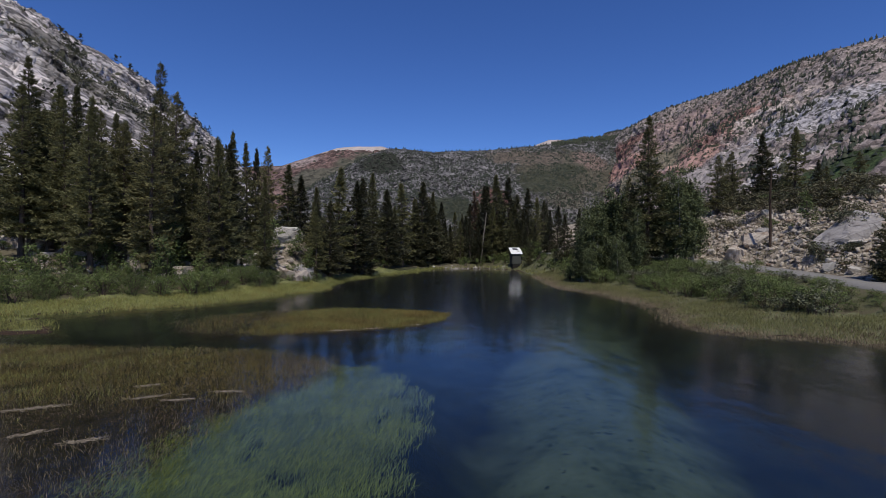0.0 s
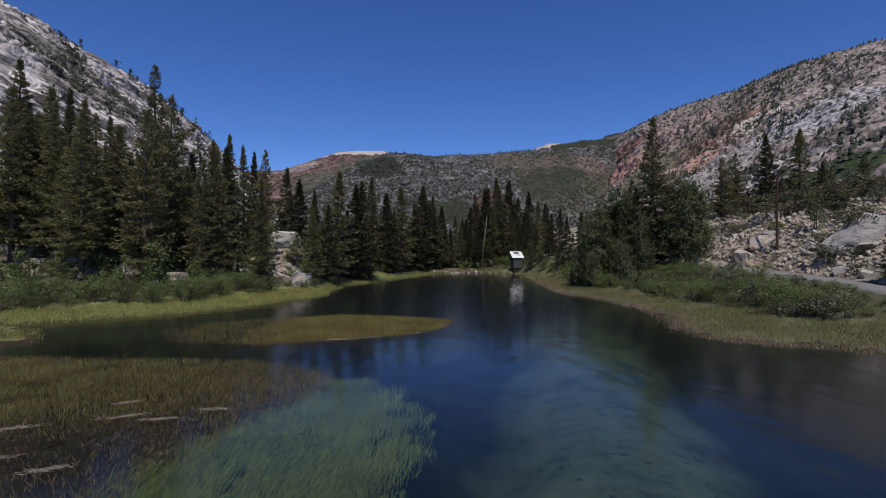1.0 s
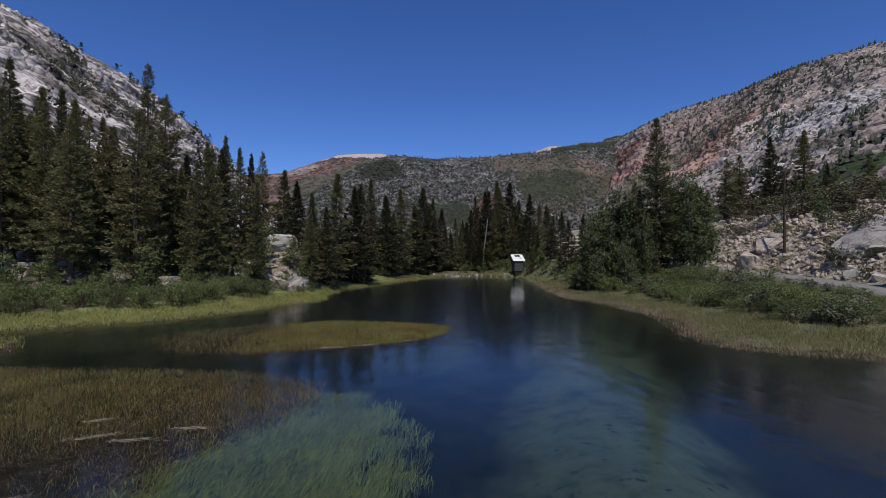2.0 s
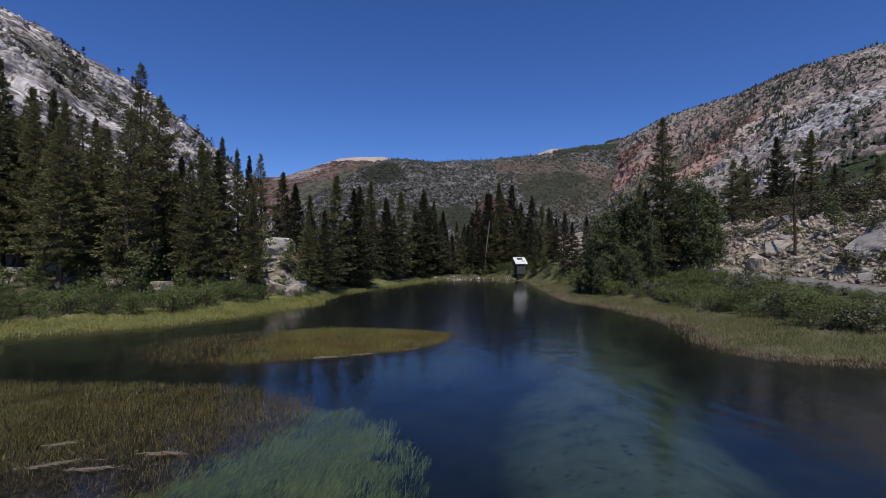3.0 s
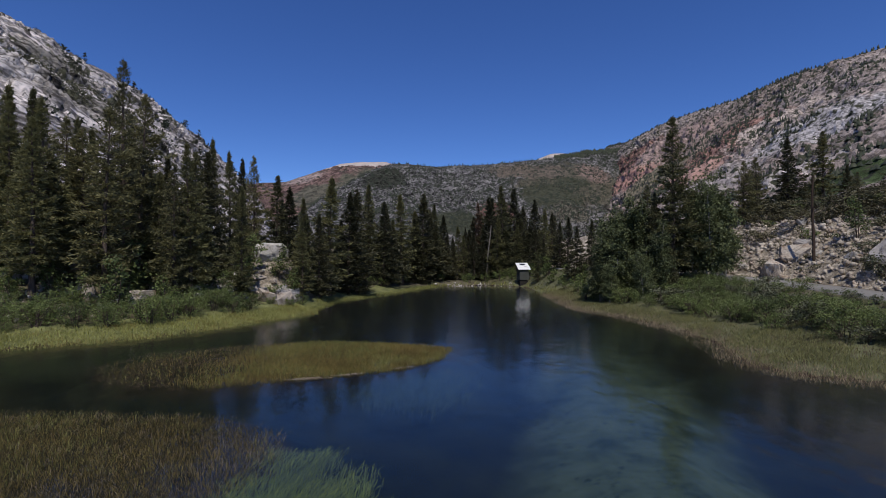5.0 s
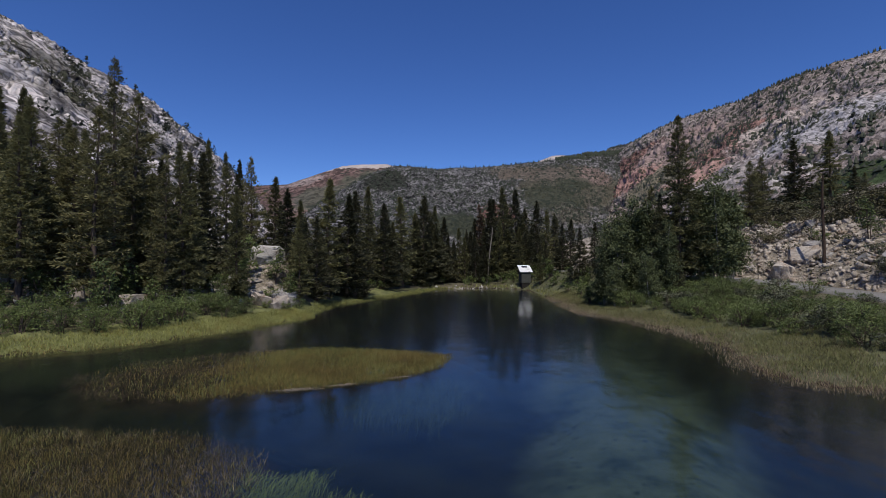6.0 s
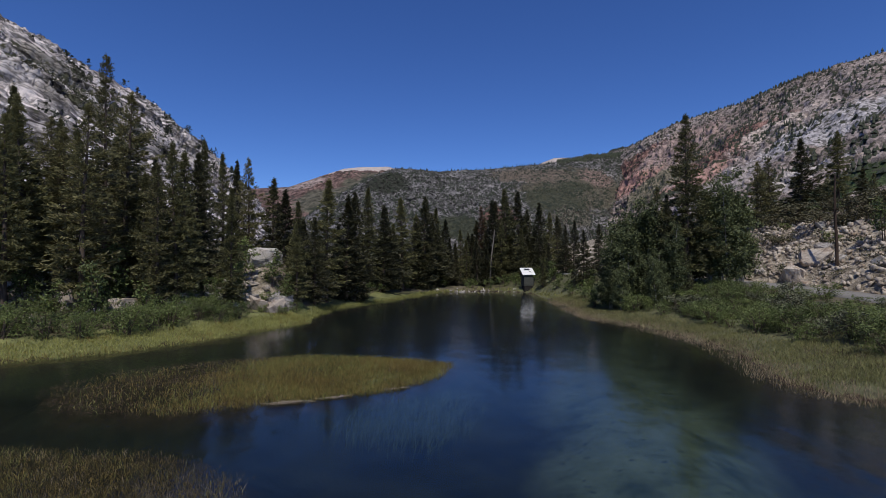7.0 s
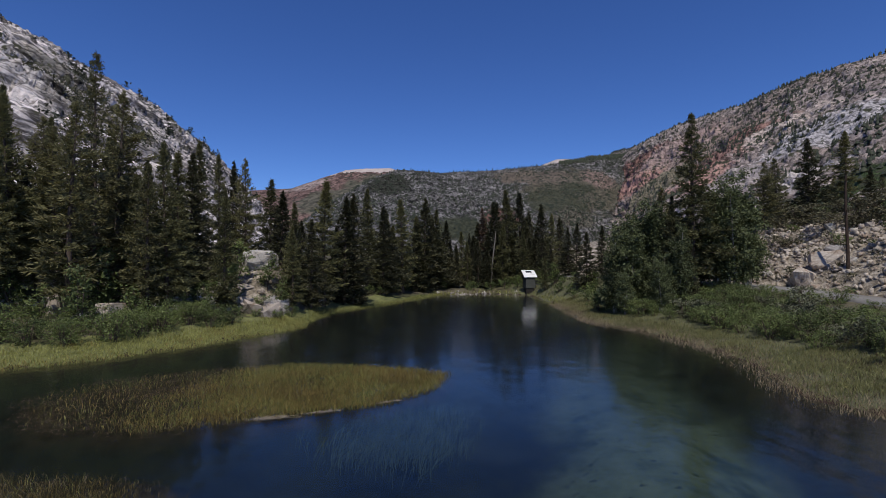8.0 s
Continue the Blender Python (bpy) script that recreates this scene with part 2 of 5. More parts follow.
M = {
    "soil": ground_mat(),
    "bed": bed_mat(),
    "water": water_mat(),
    "needles": leaf_mat("fir_needles", (0.042, 0.046, 0.021), (0.17, 0.163, 0.07), 0.8, 0.33),
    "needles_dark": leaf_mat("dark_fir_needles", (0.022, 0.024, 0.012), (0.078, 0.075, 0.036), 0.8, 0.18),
    "needles_pine": leaf_mat("pine_needles", (0.05, 0.052, 0.024), (0.21, 0.192, 0.084), 0.8, 0.33),
    "needles_dead": leaf_mat("dead_needles", (0.04, 0.025, 0.015), (0.13, 0.075, 0.045), 0.8, 0.1),
    "aspen": leaf_mat("aspen_leaves", (0.025, 0.035, 0.014), (0.142, 0.163, 0.07), 0.7, 0.25, 0.6),
    "willow": leaf_mat("willow_leaves", (0.04, 0.057, 0.019), (0.175, 0.212, 0.07), 0.9, 0.3, 0.6),
    "sage": leaf_mat("sage_leaves", (0.05, 0.055, 0.03), (0.16, 0.165, 0.1), 0.9, 0.15),
    "reed_green": leaf_mat("green_sedge", (0.1, 0.112, 0.032), (0.33, 0.325, 0.1), 0.5, 0.3),
    "reed_gold": leaf_mat("golden_sedge", (0.08, 0.061, 0.02), (0.3, 0.225, 0.07), 0.5, 0.3),
    "reed_dry": leaf_mat("dry_sedge", (0.11, 0.085, 0.05), (0.34, 0.27, 0.17), 0.6, 0.2),
    "reed_dark": leaf_mat("dark_brown_sedge", (0.035, 0.024, 0.015), (0.15, 0.105, 0.065), 0.6, 0.2),
    "reed_olive": leaf_mat("olive_sedge", (0.075, 0.085, 0.03), (0.24, 0.235, 0.095), 0.5, 0.3),
    "brush": leaf_mat("dry_brush", (0.042, 0.04, 0.022), (0.125, 0.115, 0.06), 0.9, 0.15),
    "weed_deep": leaf_mat("deep_water_weed", (0.025, 0.035, 0.022), (0.085, 0.1, 0.06), 0.5, 0.2),
    "weed": leaf_mat("water_weed", (0.035, 0.042, 0.012), (0.34, 0.34, 0.065), 0.5, 0.15),
    "bark": bark_mat("conifer_bark", (0.035, 0.026, 0.02), (0.13, 0.1, 0.08)),
    "bark_grey": bark_mat("grey_dead_wood", (0.08, 0.07, 0.06), (0.24, 0.215, 0.185)),
    "bark_pale": bark_mat("pale_bark", (0.16, 0.15, 0.13), (0.42, 0.4, 0.36)),
    "granite": rock_mat("pale_granite", (0.3, 0.28, 0.25), (0.58, 0.55, 0.5), (0.22, 0.17, 0.13)),
    "granite_tan": rock_mat("tan_granite", (0.29, 0.248, 0.205), (0.58, 0.51, 0.43), (0.26, 0.18, 0.12)),
    "granite_grey": rock_mat("grey_granite", (0.24, 0.222, 0.21), (0.38, 0.355, 0.335), (0.16, 0.13, 0.11), 0.8),
    "talus": talus_mat(),
    "turf": plain_mat("wet_turf", (0.12, 0.125, 0.045), 0.95, 0.45, 1.2),
    "turf_dry": plain_mat("dry_turf", (0.085, 0.085, 0.042), 0.95, 0.5, 1.6),
    "bark_dark": bark_mat("weathered_dark_bark", (0.02, 0.015, 0.012), (0.075, 0.05, 0.036)),
    "asphalt": plain_mat("worn_asphalt", (0.175, 0.165, 0.15), 0.9, 0.2, 6.0),
    "straw": plain_mat("drift_straw", (0.23, 0.19, 0.14), 0.9, 0.3, 9.0),
    "shed": plain_mat("grey_green_boards", (0.05, 0.053, 0.047), 0.85, 0.25, 6.0),
    "dark_wood": plain_mat("dark_timber", (0.016, 0.014, 0.012), 0.9, 0.3, 6.0),
    "white_roof": plain_mat("white_painted_metal", (0.66, 0.66, 0.64), 0.45, 0.05, 5.0),
    "panel": plain_mat("dark_glass_panel", (0.03, 0.032, 0.04), 0.25, 0.2, 5.0),
}

# ---- mesh helpers ----
def mesh_np(name, verts, faces, mats=(), smooth=False, slots=None):
    """A mesh from arrays of vertices and of triangles or quads."""
    verts, faces = np.asarray(verts, float), np.asarray(faces, int)
    me = bpy.data.meshes.new(name)
    k = faces.shape[1]
    me.vertices.add(len(verts))
    me.vertices.foreach_set("co", verts.ravel())
    me.loops.add(faces.size)
    me.loops.foreach_set("vertex_index", faces.ravel())
    me.polygons.add(len(faces))
    me.polygons.foreach_set("loop_start", np.arange(0, faces.size, k))
    me.polygons.foreach_set("loop_total", np.full(len(faces), k))
    if smooth:
        me.polygons.foreach_set("use_smooth", np.ones(len(faces), bool))
    for m in mats:
        me.materials.append(m)
    if slots is not None:
        me.polygons.foreach_set("material_index", slots)
    me.update(calc_edges=True)
    return me


def part(name, data, material, parent, label=""):
    """One mesh under a thing or a part; data is a bmesh or a mesh."""
    if isinstance(data, bmesh.types.BMesh):
        me = bpy.data.meshes.new(name)
        data.to_mesh(me)
        data.free()
        data = me
    if material and not data.materials:
        data.materials.append(material)
    ob = new(name, data)
    ob.parent = parent
    return tagged(ob, label) if label else ob


def thing(name, at=(0, 0, 0), rz=0.0, label="", category="", group="", kind=""):
    e = new(name)
    e.empty_display_size = 0.2
    e.matrix_basis = pose(*at, 0, 0, rz)
    return tagged(e, label, category, group, kind)


def solo(name, me, label, category, group="", kind=""):
    return tagged(new(name, me), label, category, group, kind)


def box_bm(bm, size, at=(0, 0, 0), rot=(0, 0, 0), bevel=0.0):
    r = bmesh.ops.create_cube(bm, size=1.0, matrix=pose(*at, *rot) @ Matrix.Diagonal((*size, 1)))
    if bevel:
        es = list({e for v in r["verts"] for e in v.link_edges})
        bmesh.ops.bevel(bm, geom=es, offset=bevel, segments=1, affect="EDGES")
    return bm


def tube(pts, radii, sides=7):
    """Vertices and quads of a tapering tube along points."""
    pts = [Vector(p) for p in pts]
    vs, fs = [], []
    for i, (p, r) in enumerate(zip(pts, radii)):
        d = (pts[min(i + 1, len(pts) - 1)] - pts[max(i - 1, 0)]).normalized()
        u = d.cross(Vector((0.3, 1, 0.1))).normalized()
        w = d.cross(u)
        for k in range(sides):
            a = 2 * math.pi * k / sides
            vs.append(tuple(p + (u * math.cos(a) + w * math.sin(a)) * r))
        if i:
            b = (i - 1) * sides
            fs += [(b + k, b + (k + 1) % sides, b + sides + (k + 1) % sides, b + sides + k) for k in range(sides)]
    return vs, fs


def join_vf(chunks):
    vs, fs, n = [], [], 0
    for v, f in chunks:
        vs.append(np.asarray(v, float))
        fs.append(np.asarray(f, int) + n)
        n += len(v)
    return np.concatenate(vs), np.concatenate(fs)


def poly_dist(P, poly):
    """Signed distance of points from a closed polygon, positive inside."""
    P, Q = np.asarray(P, float), np.asarray(poly, float)
    best, inside = np.full(len(P), 1e18), np.zeros(len(P), bool)
    for a, b in zip(Q, np.roll(Q, -1, 0)):
        ab = b - a
        t = np.clip(((P - a) @ ab) / (ab @ ab), 0, 1)
        best = np.minimum(best, ((P - a - t[:, None] * ab) ** 2).sum(1))
        dy = b[1] - a[1]
        if abs(dy) > 1e-9:
            c = (a[1] > P[:, 1]) != (b[1] > P[:, 1])
            inside ^= c & (P[:, 0] < a[0] + (P[:, 1] - a[1]) * ab[0] / dy)
    return np.where(inside, 1, -1) * np.sqrt(best)


_table = np.random.default_rng(4242)
PERM = np.tile(_table.permutation(256), 3)
GRAD = _table.normal(0, 1, (256, 3))
GRAD /= np.linalg.norm(GRAD, axis=1, keepdims=True)


def lattice(i, j, k):
    return PERM[PERM[PERM[i & 255] + (j & 255)] + (k & 255)]


def perlin(Q):
    """Smooth gradient noise, about -0.8 to 0.8, at an array of points."""
    c = np.floor(Q).astype(int)
    f = Q - c
    u = f * f * f * (f * (f * 6 - 15) + 10)
    out = np.zeros(len(Q))
    for a in (0, 1):
        for b in (0, 1):
            for d in (0, 1):
                g = GRAD[lattice(c[:, 0] + a, c[:, 1] + b, c[:, 2] + d)]
                w = (u[:, 0] if a else 1 - u[:, 0]) * (u[:, 1] if b else 1 - u[:, 1]) * (u[:, 2] if d else 1 - u[:, 2])
                out += w * ((f - (a, b, d)) * g).sum(1)
    return out


def wobble(P, scale, octaves=4, seed=0.0):
    """Smooth fractal noise, about -1 to 1, at each of the points."""
    P = np.asarray(P, float)
    if len(P) == 0:
        return np.zeros(0)
    Q = np.column_stack([P[:, 0] * scale + seed, P[:, 1] * scale - seed, P[:, 2] * scale if P.shape[1] > 2 else np.full(len(P), seed + 0.37)])
    out, amp = np.zeros(len(Q)), 1.0
    for o in range(octaves):
        out += perlin(Q * 2.1 ** o + 17.3 * o) * amp
        amp *= 0.53
    return out * 1.25


def blocks(P, scale, seed=0):
    """Broken blocks: each cell of a jittered lattice has a height and a slant of its own. Gives the height and the gap to the next cell."""
    Q = np.asarray(P, float) * scale
    c = np.floor(Q).astype(int)
    d1, d2, h = np.full(len(Q), 9.0), np.full(len(Q), 9.0), np.zeros(len(Q))
    for a in (-1, 0, 1):
        for b in (-1, 0, 1):
            for d in (-1, 0, 1):
                k = lattice(c[:, 0] + a + seed, c[:, 1] + b, c[:, 2] + d)
                o = Q - (c + (a, b, d) + 0.5 + GRAD[k] * 0.45)
                r = (o * o).sum(1)
                near = r < d1
                d2 = np.where(near, d1, np.minimum(d2, r))
                h = np.where(near, GRAD[PERM[k]][:, 0] * 0.6 + (o * GRAD[PERM[k + 1]]).sum(1) * 0.9, h)
                d1 = np.where(near, r, d1)
    return h, np.sqrt(d2) - np.sqrt(d1)


# ---- the valley's plan ----
SHORE = [(-60, -60), (-60, 22), (-36, 21.5), (-24, 24.2), (-20.4, 26), (-16.9, 28.4), (-15.1, 30.3), (-13.4, 33.2), (-11.8, 36.6), (-10.0, 40.8), (-10.6, 43.2), (-10.4, 50.9), (-6, 62.2),
         (-1.1, 77.2), (5.6, 79.5), (11, 76.5), (11.6, 62), (11.2, 53.1), (10.4, 44.4), (12.4, 38.4), (13.3, 31.9), (12.6, 27.7), (11.3, 23.4), (12.2, 21.6), (14.9, 20.7), (18, 18.5),
         (19.5, 8), (19, -60)]
ISLE = [(-0.2, 26.8), (-3.2, 28.0), (-6.5, 28.4), (-9.3, 27.2), (-12.2, 25.2), (-12.6, 22.9), (-10.6, 20.9), (-7.6, 20.5), (-5.3, 21.5), (-2.1, 22.9), (-0.6, 24.8)]
MARSH = [(-28, 18.6), (-16.1, 17.8), (-10.1, 17.6), (-6.0, 17.3), (-4.2, 16.2), (-3.6, 14.6), (-4.0, 13.2), (-4.9, 12.0), (-5.1, 10.5), (-5.4, 8.5), (-5.8, 6), (-6.4, 2), (-28, -4)]
SPIT = [(-36, 20), (-18.6, 20.1), (-17.2, 20.7), (-18.6, 22.6), (-20.8, 24.2), (-36, 23.5)]
WEEDS = [(-4.2, 15.6), (-2.6, 15.2), (-1.4, 13.8), (-0.8, 12.2), (-0.9, 10.1), (-1.2, 8.0), (-1.9, 6.2), (-3.0, 3.0), (-6.9, 3.0), (-6.7, 6.0), (-6.2, 8.5), (-5.6, 11.0), (-4.9, 12.4), (-4.0, 13.4)]
ROAD = [(23, -60, 0.9), (23.2, 0, 0.9), (24.2, 20, 1.3), (25.4, 30, 1.7), (26.2, 38, 2.0), (25.4, 46, 2.4), (22.5, 56, 2.7), (18, 66, 2.8), (15, 82, 2.8), (14, 120, 3.5)]
ROAD_HALF = 1.9


def road_at(y):
    R = np.array(ROAD)
    return np.interp(y, R[:, 1], R[:, 0]), np.interp(y, R[:, 1], R[:, 2])


def ground_z(P):
    """Height of the ground, with the pond's bed, the islets, the road's bench and the slopes."""
    P = np.asarray(P, float)
    x, y = P[:, 0], P[:, 1]
    d = poly_dist(P, SHORE)
    out = np.maximum(-d, 0)
    left = 0.25 * (1 - np.exp(-out / 2.0)) + 0.07 * out + 0.0095 * np.minimum(out, 60) ** 2
    left = 14 * (1 - np.exp(-left / 14)) + 4.0 * np.exp(-((x + 15.5) ** 2 + (y - 49.2) ** 2) / 13) * np.clip(out / 4, 0, 1)
    far = 0.3 * (1 - np.exp(-out / 0.8)) + 0.035 * out
    rx, rz = road_at(y)
    s = x - rx
    up = np.maximum(s - ROAD_HALF - 0.3, 0)
    reach = np.clip((60 - x) / 400 + 1, 0.5, 1)
    right_up = rz + 9.5 * (1 - np.exp(-up / 13)) * np.clip((y + 10) / 35, 0.3, 1) * (1 - 0.25 * np.clip((y - 48) / 20, 0, 1)) * reach + 0.03 * up
    w = np.clip(out / np.maximum(out + np.maximum(-s - ROAD_HALF, 0), 0.01), 0, 1)
    bank = 0.2 * (1 - np.exp(-out / 2.2)) * (1 - w) + rz * w ** 1.4
    right = np.where(s > -ROAD_HALF, right_up, np.minimum(bank, rz))
    # which side: left of the pond, beyond its end, or right
    k = np.clip((x - 3) / 10 + 0.5, 0, 1)
    e = np.clip((y - 76) / 14, 0, 1)
    z = left * (1 - k) + right * k
    z = np.where((e > 0) & (s < ROAD_HALF), z * (1 - e) + np.minimum(far, z + 5) * e, z)
    n = wobble(P, 0.16, 4, 3.0)
    z = z + n * np.clip(out / 6, 0, 1) * np.where(np.abs(s) < ROAD_HALF + 1, 0.0, 0.5)
    z = z + 0.5 * wobble(P, 0.45, 3, 8.0) * np.clip((s - ROAD_HALF - 1) / 2, 0, 1) * np.clip((80 - x) / 20, 0, 1)
    # bed
    depth = -np.minimum(d * 0.2 + 0.02 * d ** 2, 1.3)
    bar = np.clip(1.4 - np.abs(x - (1.25 + 0.2 * y)) / 2.2, 0, 1)
    depth = np.maximum(depth, depth * (1 - bar) - 0.55 * bar)
    z = np.where(d > 0, depth, z)
    for poly, top in ((ISLE, -0.12), (MARSH, -0.07), (SPIT, 0.05)):
        q = poly_dist(P, poly) + n * 0.9
        z = np.where(d > 0, np.maximum(z, np.minimum(top + n * 0.05, -0.6 + (q + 1.1) * 0.55)), z)
    q = poly_dist(P, WEEDS)
    z = np.where(d > 0, np.maximum(z, np.minimum(-0.42, -1.3 + (q + 1.5) * 0.5)), z)
    return z


def axis(lo, hi, step, end, n):
    """Even steps between lo and hi, then growing steps out to the ends."""
    g = np.geomspace(step, end, n)
    return np.concatenate([lo - g[::-1], np.arange(lo, hi + step / 2, step), hi + g])


def build_ground():
    xs, ys = axis(-46, 62, 0.58, 4200, 28), axis(2, 96, 0.58, 4200, 28)
    X, Y = np.meshgrid(xs, ys)
    P = np.stack([X.ravel(), Y.ravel()], 1)
    V = np.column_stack([P, ground_z(P)])
    w = len(xs)
    i = (np.arange(len(ys) - 1)[:, None] * w + np.arange(w - 1)).ravel()
    F = np.stack([i, i + 1, i + w + 1, i + w], 1)
    c = V[F].mean(1)
    wet = (poly_dist(c[:, :2], SHORE) > -0.3) & (c[:, 2] < 0.05)
    rx, _ = road_at(c[:, 1])
    # left of x -20 the darker soil colour stands in for canopy shade
    stony = (c[:, 0] - rx > ROAD_HALF) | ((c[:, 2] > 1.4) & (c[:, 0] < -6) & (c[:, 0] > -20) & (c[:, 1] < 75))
    out = -poly_dist(c[:, :2], SHORE)
    slots = np.where(wet, 1, np.where(stony, 2, 0))
    slots = np.where(~wet & (out < 3.6) & (c[:, 2] < 0.8) & (c[:, 0] < 9) & (c[:, 1] < 68), 3, np.where(~wet & (out < 5.6) & (c[:, 0] >= 9), 4, slots))
    me = mesh_np("ground", V, F, (M["soil"], M["bed"], M["talus"], M["turf"], M["turf_dry"]), True, slots)
    return solo("ground", me, "stony valley ground with dry grass and a dark pond bed", "ground", kind="structure")


def zg(x, y):
    return float(ground_z([(x, y)])[0])


def build_water():
    xs, ys = np.linspace(-62, 24, 2), np.linspace(-60, 82, 2)
    V = [(x, y, 0.0) for y in ys for x in xs]
    return solo("water", mesh_np("water", V, [(0, 1, 3, 2)], (M["water"],)), "clear dark blue pond water reflecting sky and trees", "water", kind="structure")


def build_road():
    ys = np.linspace(-58, 118, 180)
    rx, rz = road_at(ys)
    V, F = [], []
    for x, y, z in zip(rx, ys, rz):
        V += [(x - ROAD_HALF, y, z - 0.25), (x - ROAD_HALF, y, z + 0.02), (x, y, z + 0.07), (x + ROAD_HALF, y, z + 0.02), (x + ROAD_HALF, y, z - 0.25)]
    for i in range(len(ys) - 1):
        a = i * 5
        F += [(a + k, a + k + 1, a + k + 6, a + k + 5) for k in range(4)]
    return solo("road", mesh_np("road", V, F, (M["asphalt"],), True), "narrow worn grey road along the pond bank", "road", kind="structure")


# ---- mountains ----
def resample(pts, n):
    p = np.array(pts, float)
    s = np.concatenate([[0], np.cumsum(np.linalg.norm(np.diff(p, axis=0), axis=1))])
    u = np.linspace(0, s[-1], n)
    return np.stack([np.interp(u, s, p[:, k]) for k in range(p.shape[1])], 1)


def mountain(name, spine, foot, material, label, nu=420, nv=120, amp=8.0, scale=0.012, cap=None, aniso=(1, 1, 1), back=0.6, profile=1.0, ridged=0.5, seed=1.0, crag=0.5, crag_scale=0.03, grain=None):
    """A range between a foot line and a crest line, with gullies and broken crags, and a back slope behind the crest."""
    S, Ft = resample(spine, nu), resample(foot, nu)
    v = np.concatenate([np.linspace(0, 1, nv), [1.03, 1.1, 1.4]])
    V = np.zeros((nu, len(v), 3))
    for j, t in enumerate(v):
        if t <= 1:
            q = Ft * (1 - t) + S * t
            q[:, 2] = Ft[:, 2] + (S[:, 2] - Ft[:, 2]) * t ** profile
        else:
            q = S + (S - Ft) * (t - 1)
            q[:, 2] = S[:, 2] - (S[:, 2] - Ft[:, 2]) * (t - 1) * back * 2
        V[:, j] = q
    N = unit(np.cross(np.gradient(V, axis=0).reshape(-1, 3), np.gradient(V, axis=1).reshape(-1, 3)))
    N *= np.where(N[:, 2:] < 0, -1, 1)
    flat = V.reshape(-1, 3)
    rest = flat.copy()
    if grain is not None:
        rest = rest @ np.array(grain.to_matrix())
    an = np.array(aniso, float)
    t = np.tile(np.clip(v, 0, 1), nu)
    env = np.clip(t * 5, 0, 1) * np.where(t > 0.9, 0.15 + 0.85 * np.clip((1 - t) / 0.1, 0, 1), 1)
    n1 = wobble(rest * an, scale, 6, seed)
    n2 = 1 - 2 * np.abs(wobble(rest * an, scale * 1.7, 4, seed + 7))
    push = amp * (n1 * (1 - ridged) + n2 * ridged)
    warp = rest * an + 6 / crag_scale * 0.05 * np.column_stack([wobble(rest, crag_scale * 0.7, 2, seed + k) for k in (40, 50, 60)])
    where = np.clip(0.55 + 1.3 * wobble(rest, scale * 0.8, 3, seed + 31), 0.1, 1)
    for q, size in ((1.0, 1.0), (2.7, 0.45), (6.5, 0.2)):
        h, gap = blocks(warp, crag_scale * q, int(seed))
        push = push + crag * amp * size * where * (h - 0.7 * np.clip(1 - gap * 5, 0, 1))
    flat += N * (push * env)[:, None]
    m = len(v)
    i = (np.arange(nu - 1)[:, None] * m + np.arange(m - 1)).ravel()
    F = np.stack([i, i + 1, i + m + 1, i + m], 1)
    mats, slots = (material,), None
    if cap:
        mats = (material, M["pale_top"])
        slots = (flat[F].mean(1)[:, 2] + 14 * wobble(flat[F[:, 0]], 0.012, 4, 2.0) > cap).astype(int)
    return solo(name, mesh_np(name, flat, F, mats, False, slots), label, "mountain", kind="structure"), V


def unit(a):
    return a / np.maximum(np.linalg.norm(a, axis=1, keepdims=True), 1e-9)


ground = build_ground()
water = build_water()
road = build_road()

GRAIN = Vector((0.22, 0.94, -0.26)).to_track_quat("Y", "Z")  # the way the granite's sheets run
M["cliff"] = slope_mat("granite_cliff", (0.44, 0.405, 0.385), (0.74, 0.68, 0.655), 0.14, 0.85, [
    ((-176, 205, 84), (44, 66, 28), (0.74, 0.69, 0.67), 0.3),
    # small dark patch: an overhang's shade painted into the rock colour
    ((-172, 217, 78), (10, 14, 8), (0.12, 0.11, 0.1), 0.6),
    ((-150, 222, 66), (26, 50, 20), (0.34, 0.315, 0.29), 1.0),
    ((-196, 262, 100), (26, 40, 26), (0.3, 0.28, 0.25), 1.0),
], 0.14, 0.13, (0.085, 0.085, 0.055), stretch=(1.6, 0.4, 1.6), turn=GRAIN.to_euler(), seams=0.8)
M["grey_slope"] = slope_mat("grey_scree", (0.036, 0.036, 0.036), (0.16, 0.152, 0.154), 0.12, 1.0, [
    ((430, 1680, 265), (210, 1500, 120), (0.082, 0.074, 0.056), 0.3),
    ((310, 1800, 330), (160, 1500, 48), (0.112, 0.092, 0.076), 0.3),
    ((330, 1560, 205), (110, 1500, 60), (0.050, 0.052, 0.036), 0.2),
    ((435, 1690, 265), (66, 1500, 30), (0.050, 0.052, 0.036), 0.2),
    ((535, 1770, 315), (66, 1500, 54), (0.155, 0.115, 0.100), 0.6),
    ((-200, 1600, 270), (75, 1500, 60), (0.032, 0.033, 0.027), 0.8),
    ((25, 1290, 100), (70, 1500, 45), (0.040, 0.044, 0.030), 0.4),
    ((140, 1371, 137), (55, 1500, 44), (0.096, 0.054, 0.046), 0.8),
    ((360, 1420, 140), (70, 1500, 40), (0.080, 0.074, 0.060), 0.8),
], 0.36, 0.09, (0.028, 0.033, 0.024))
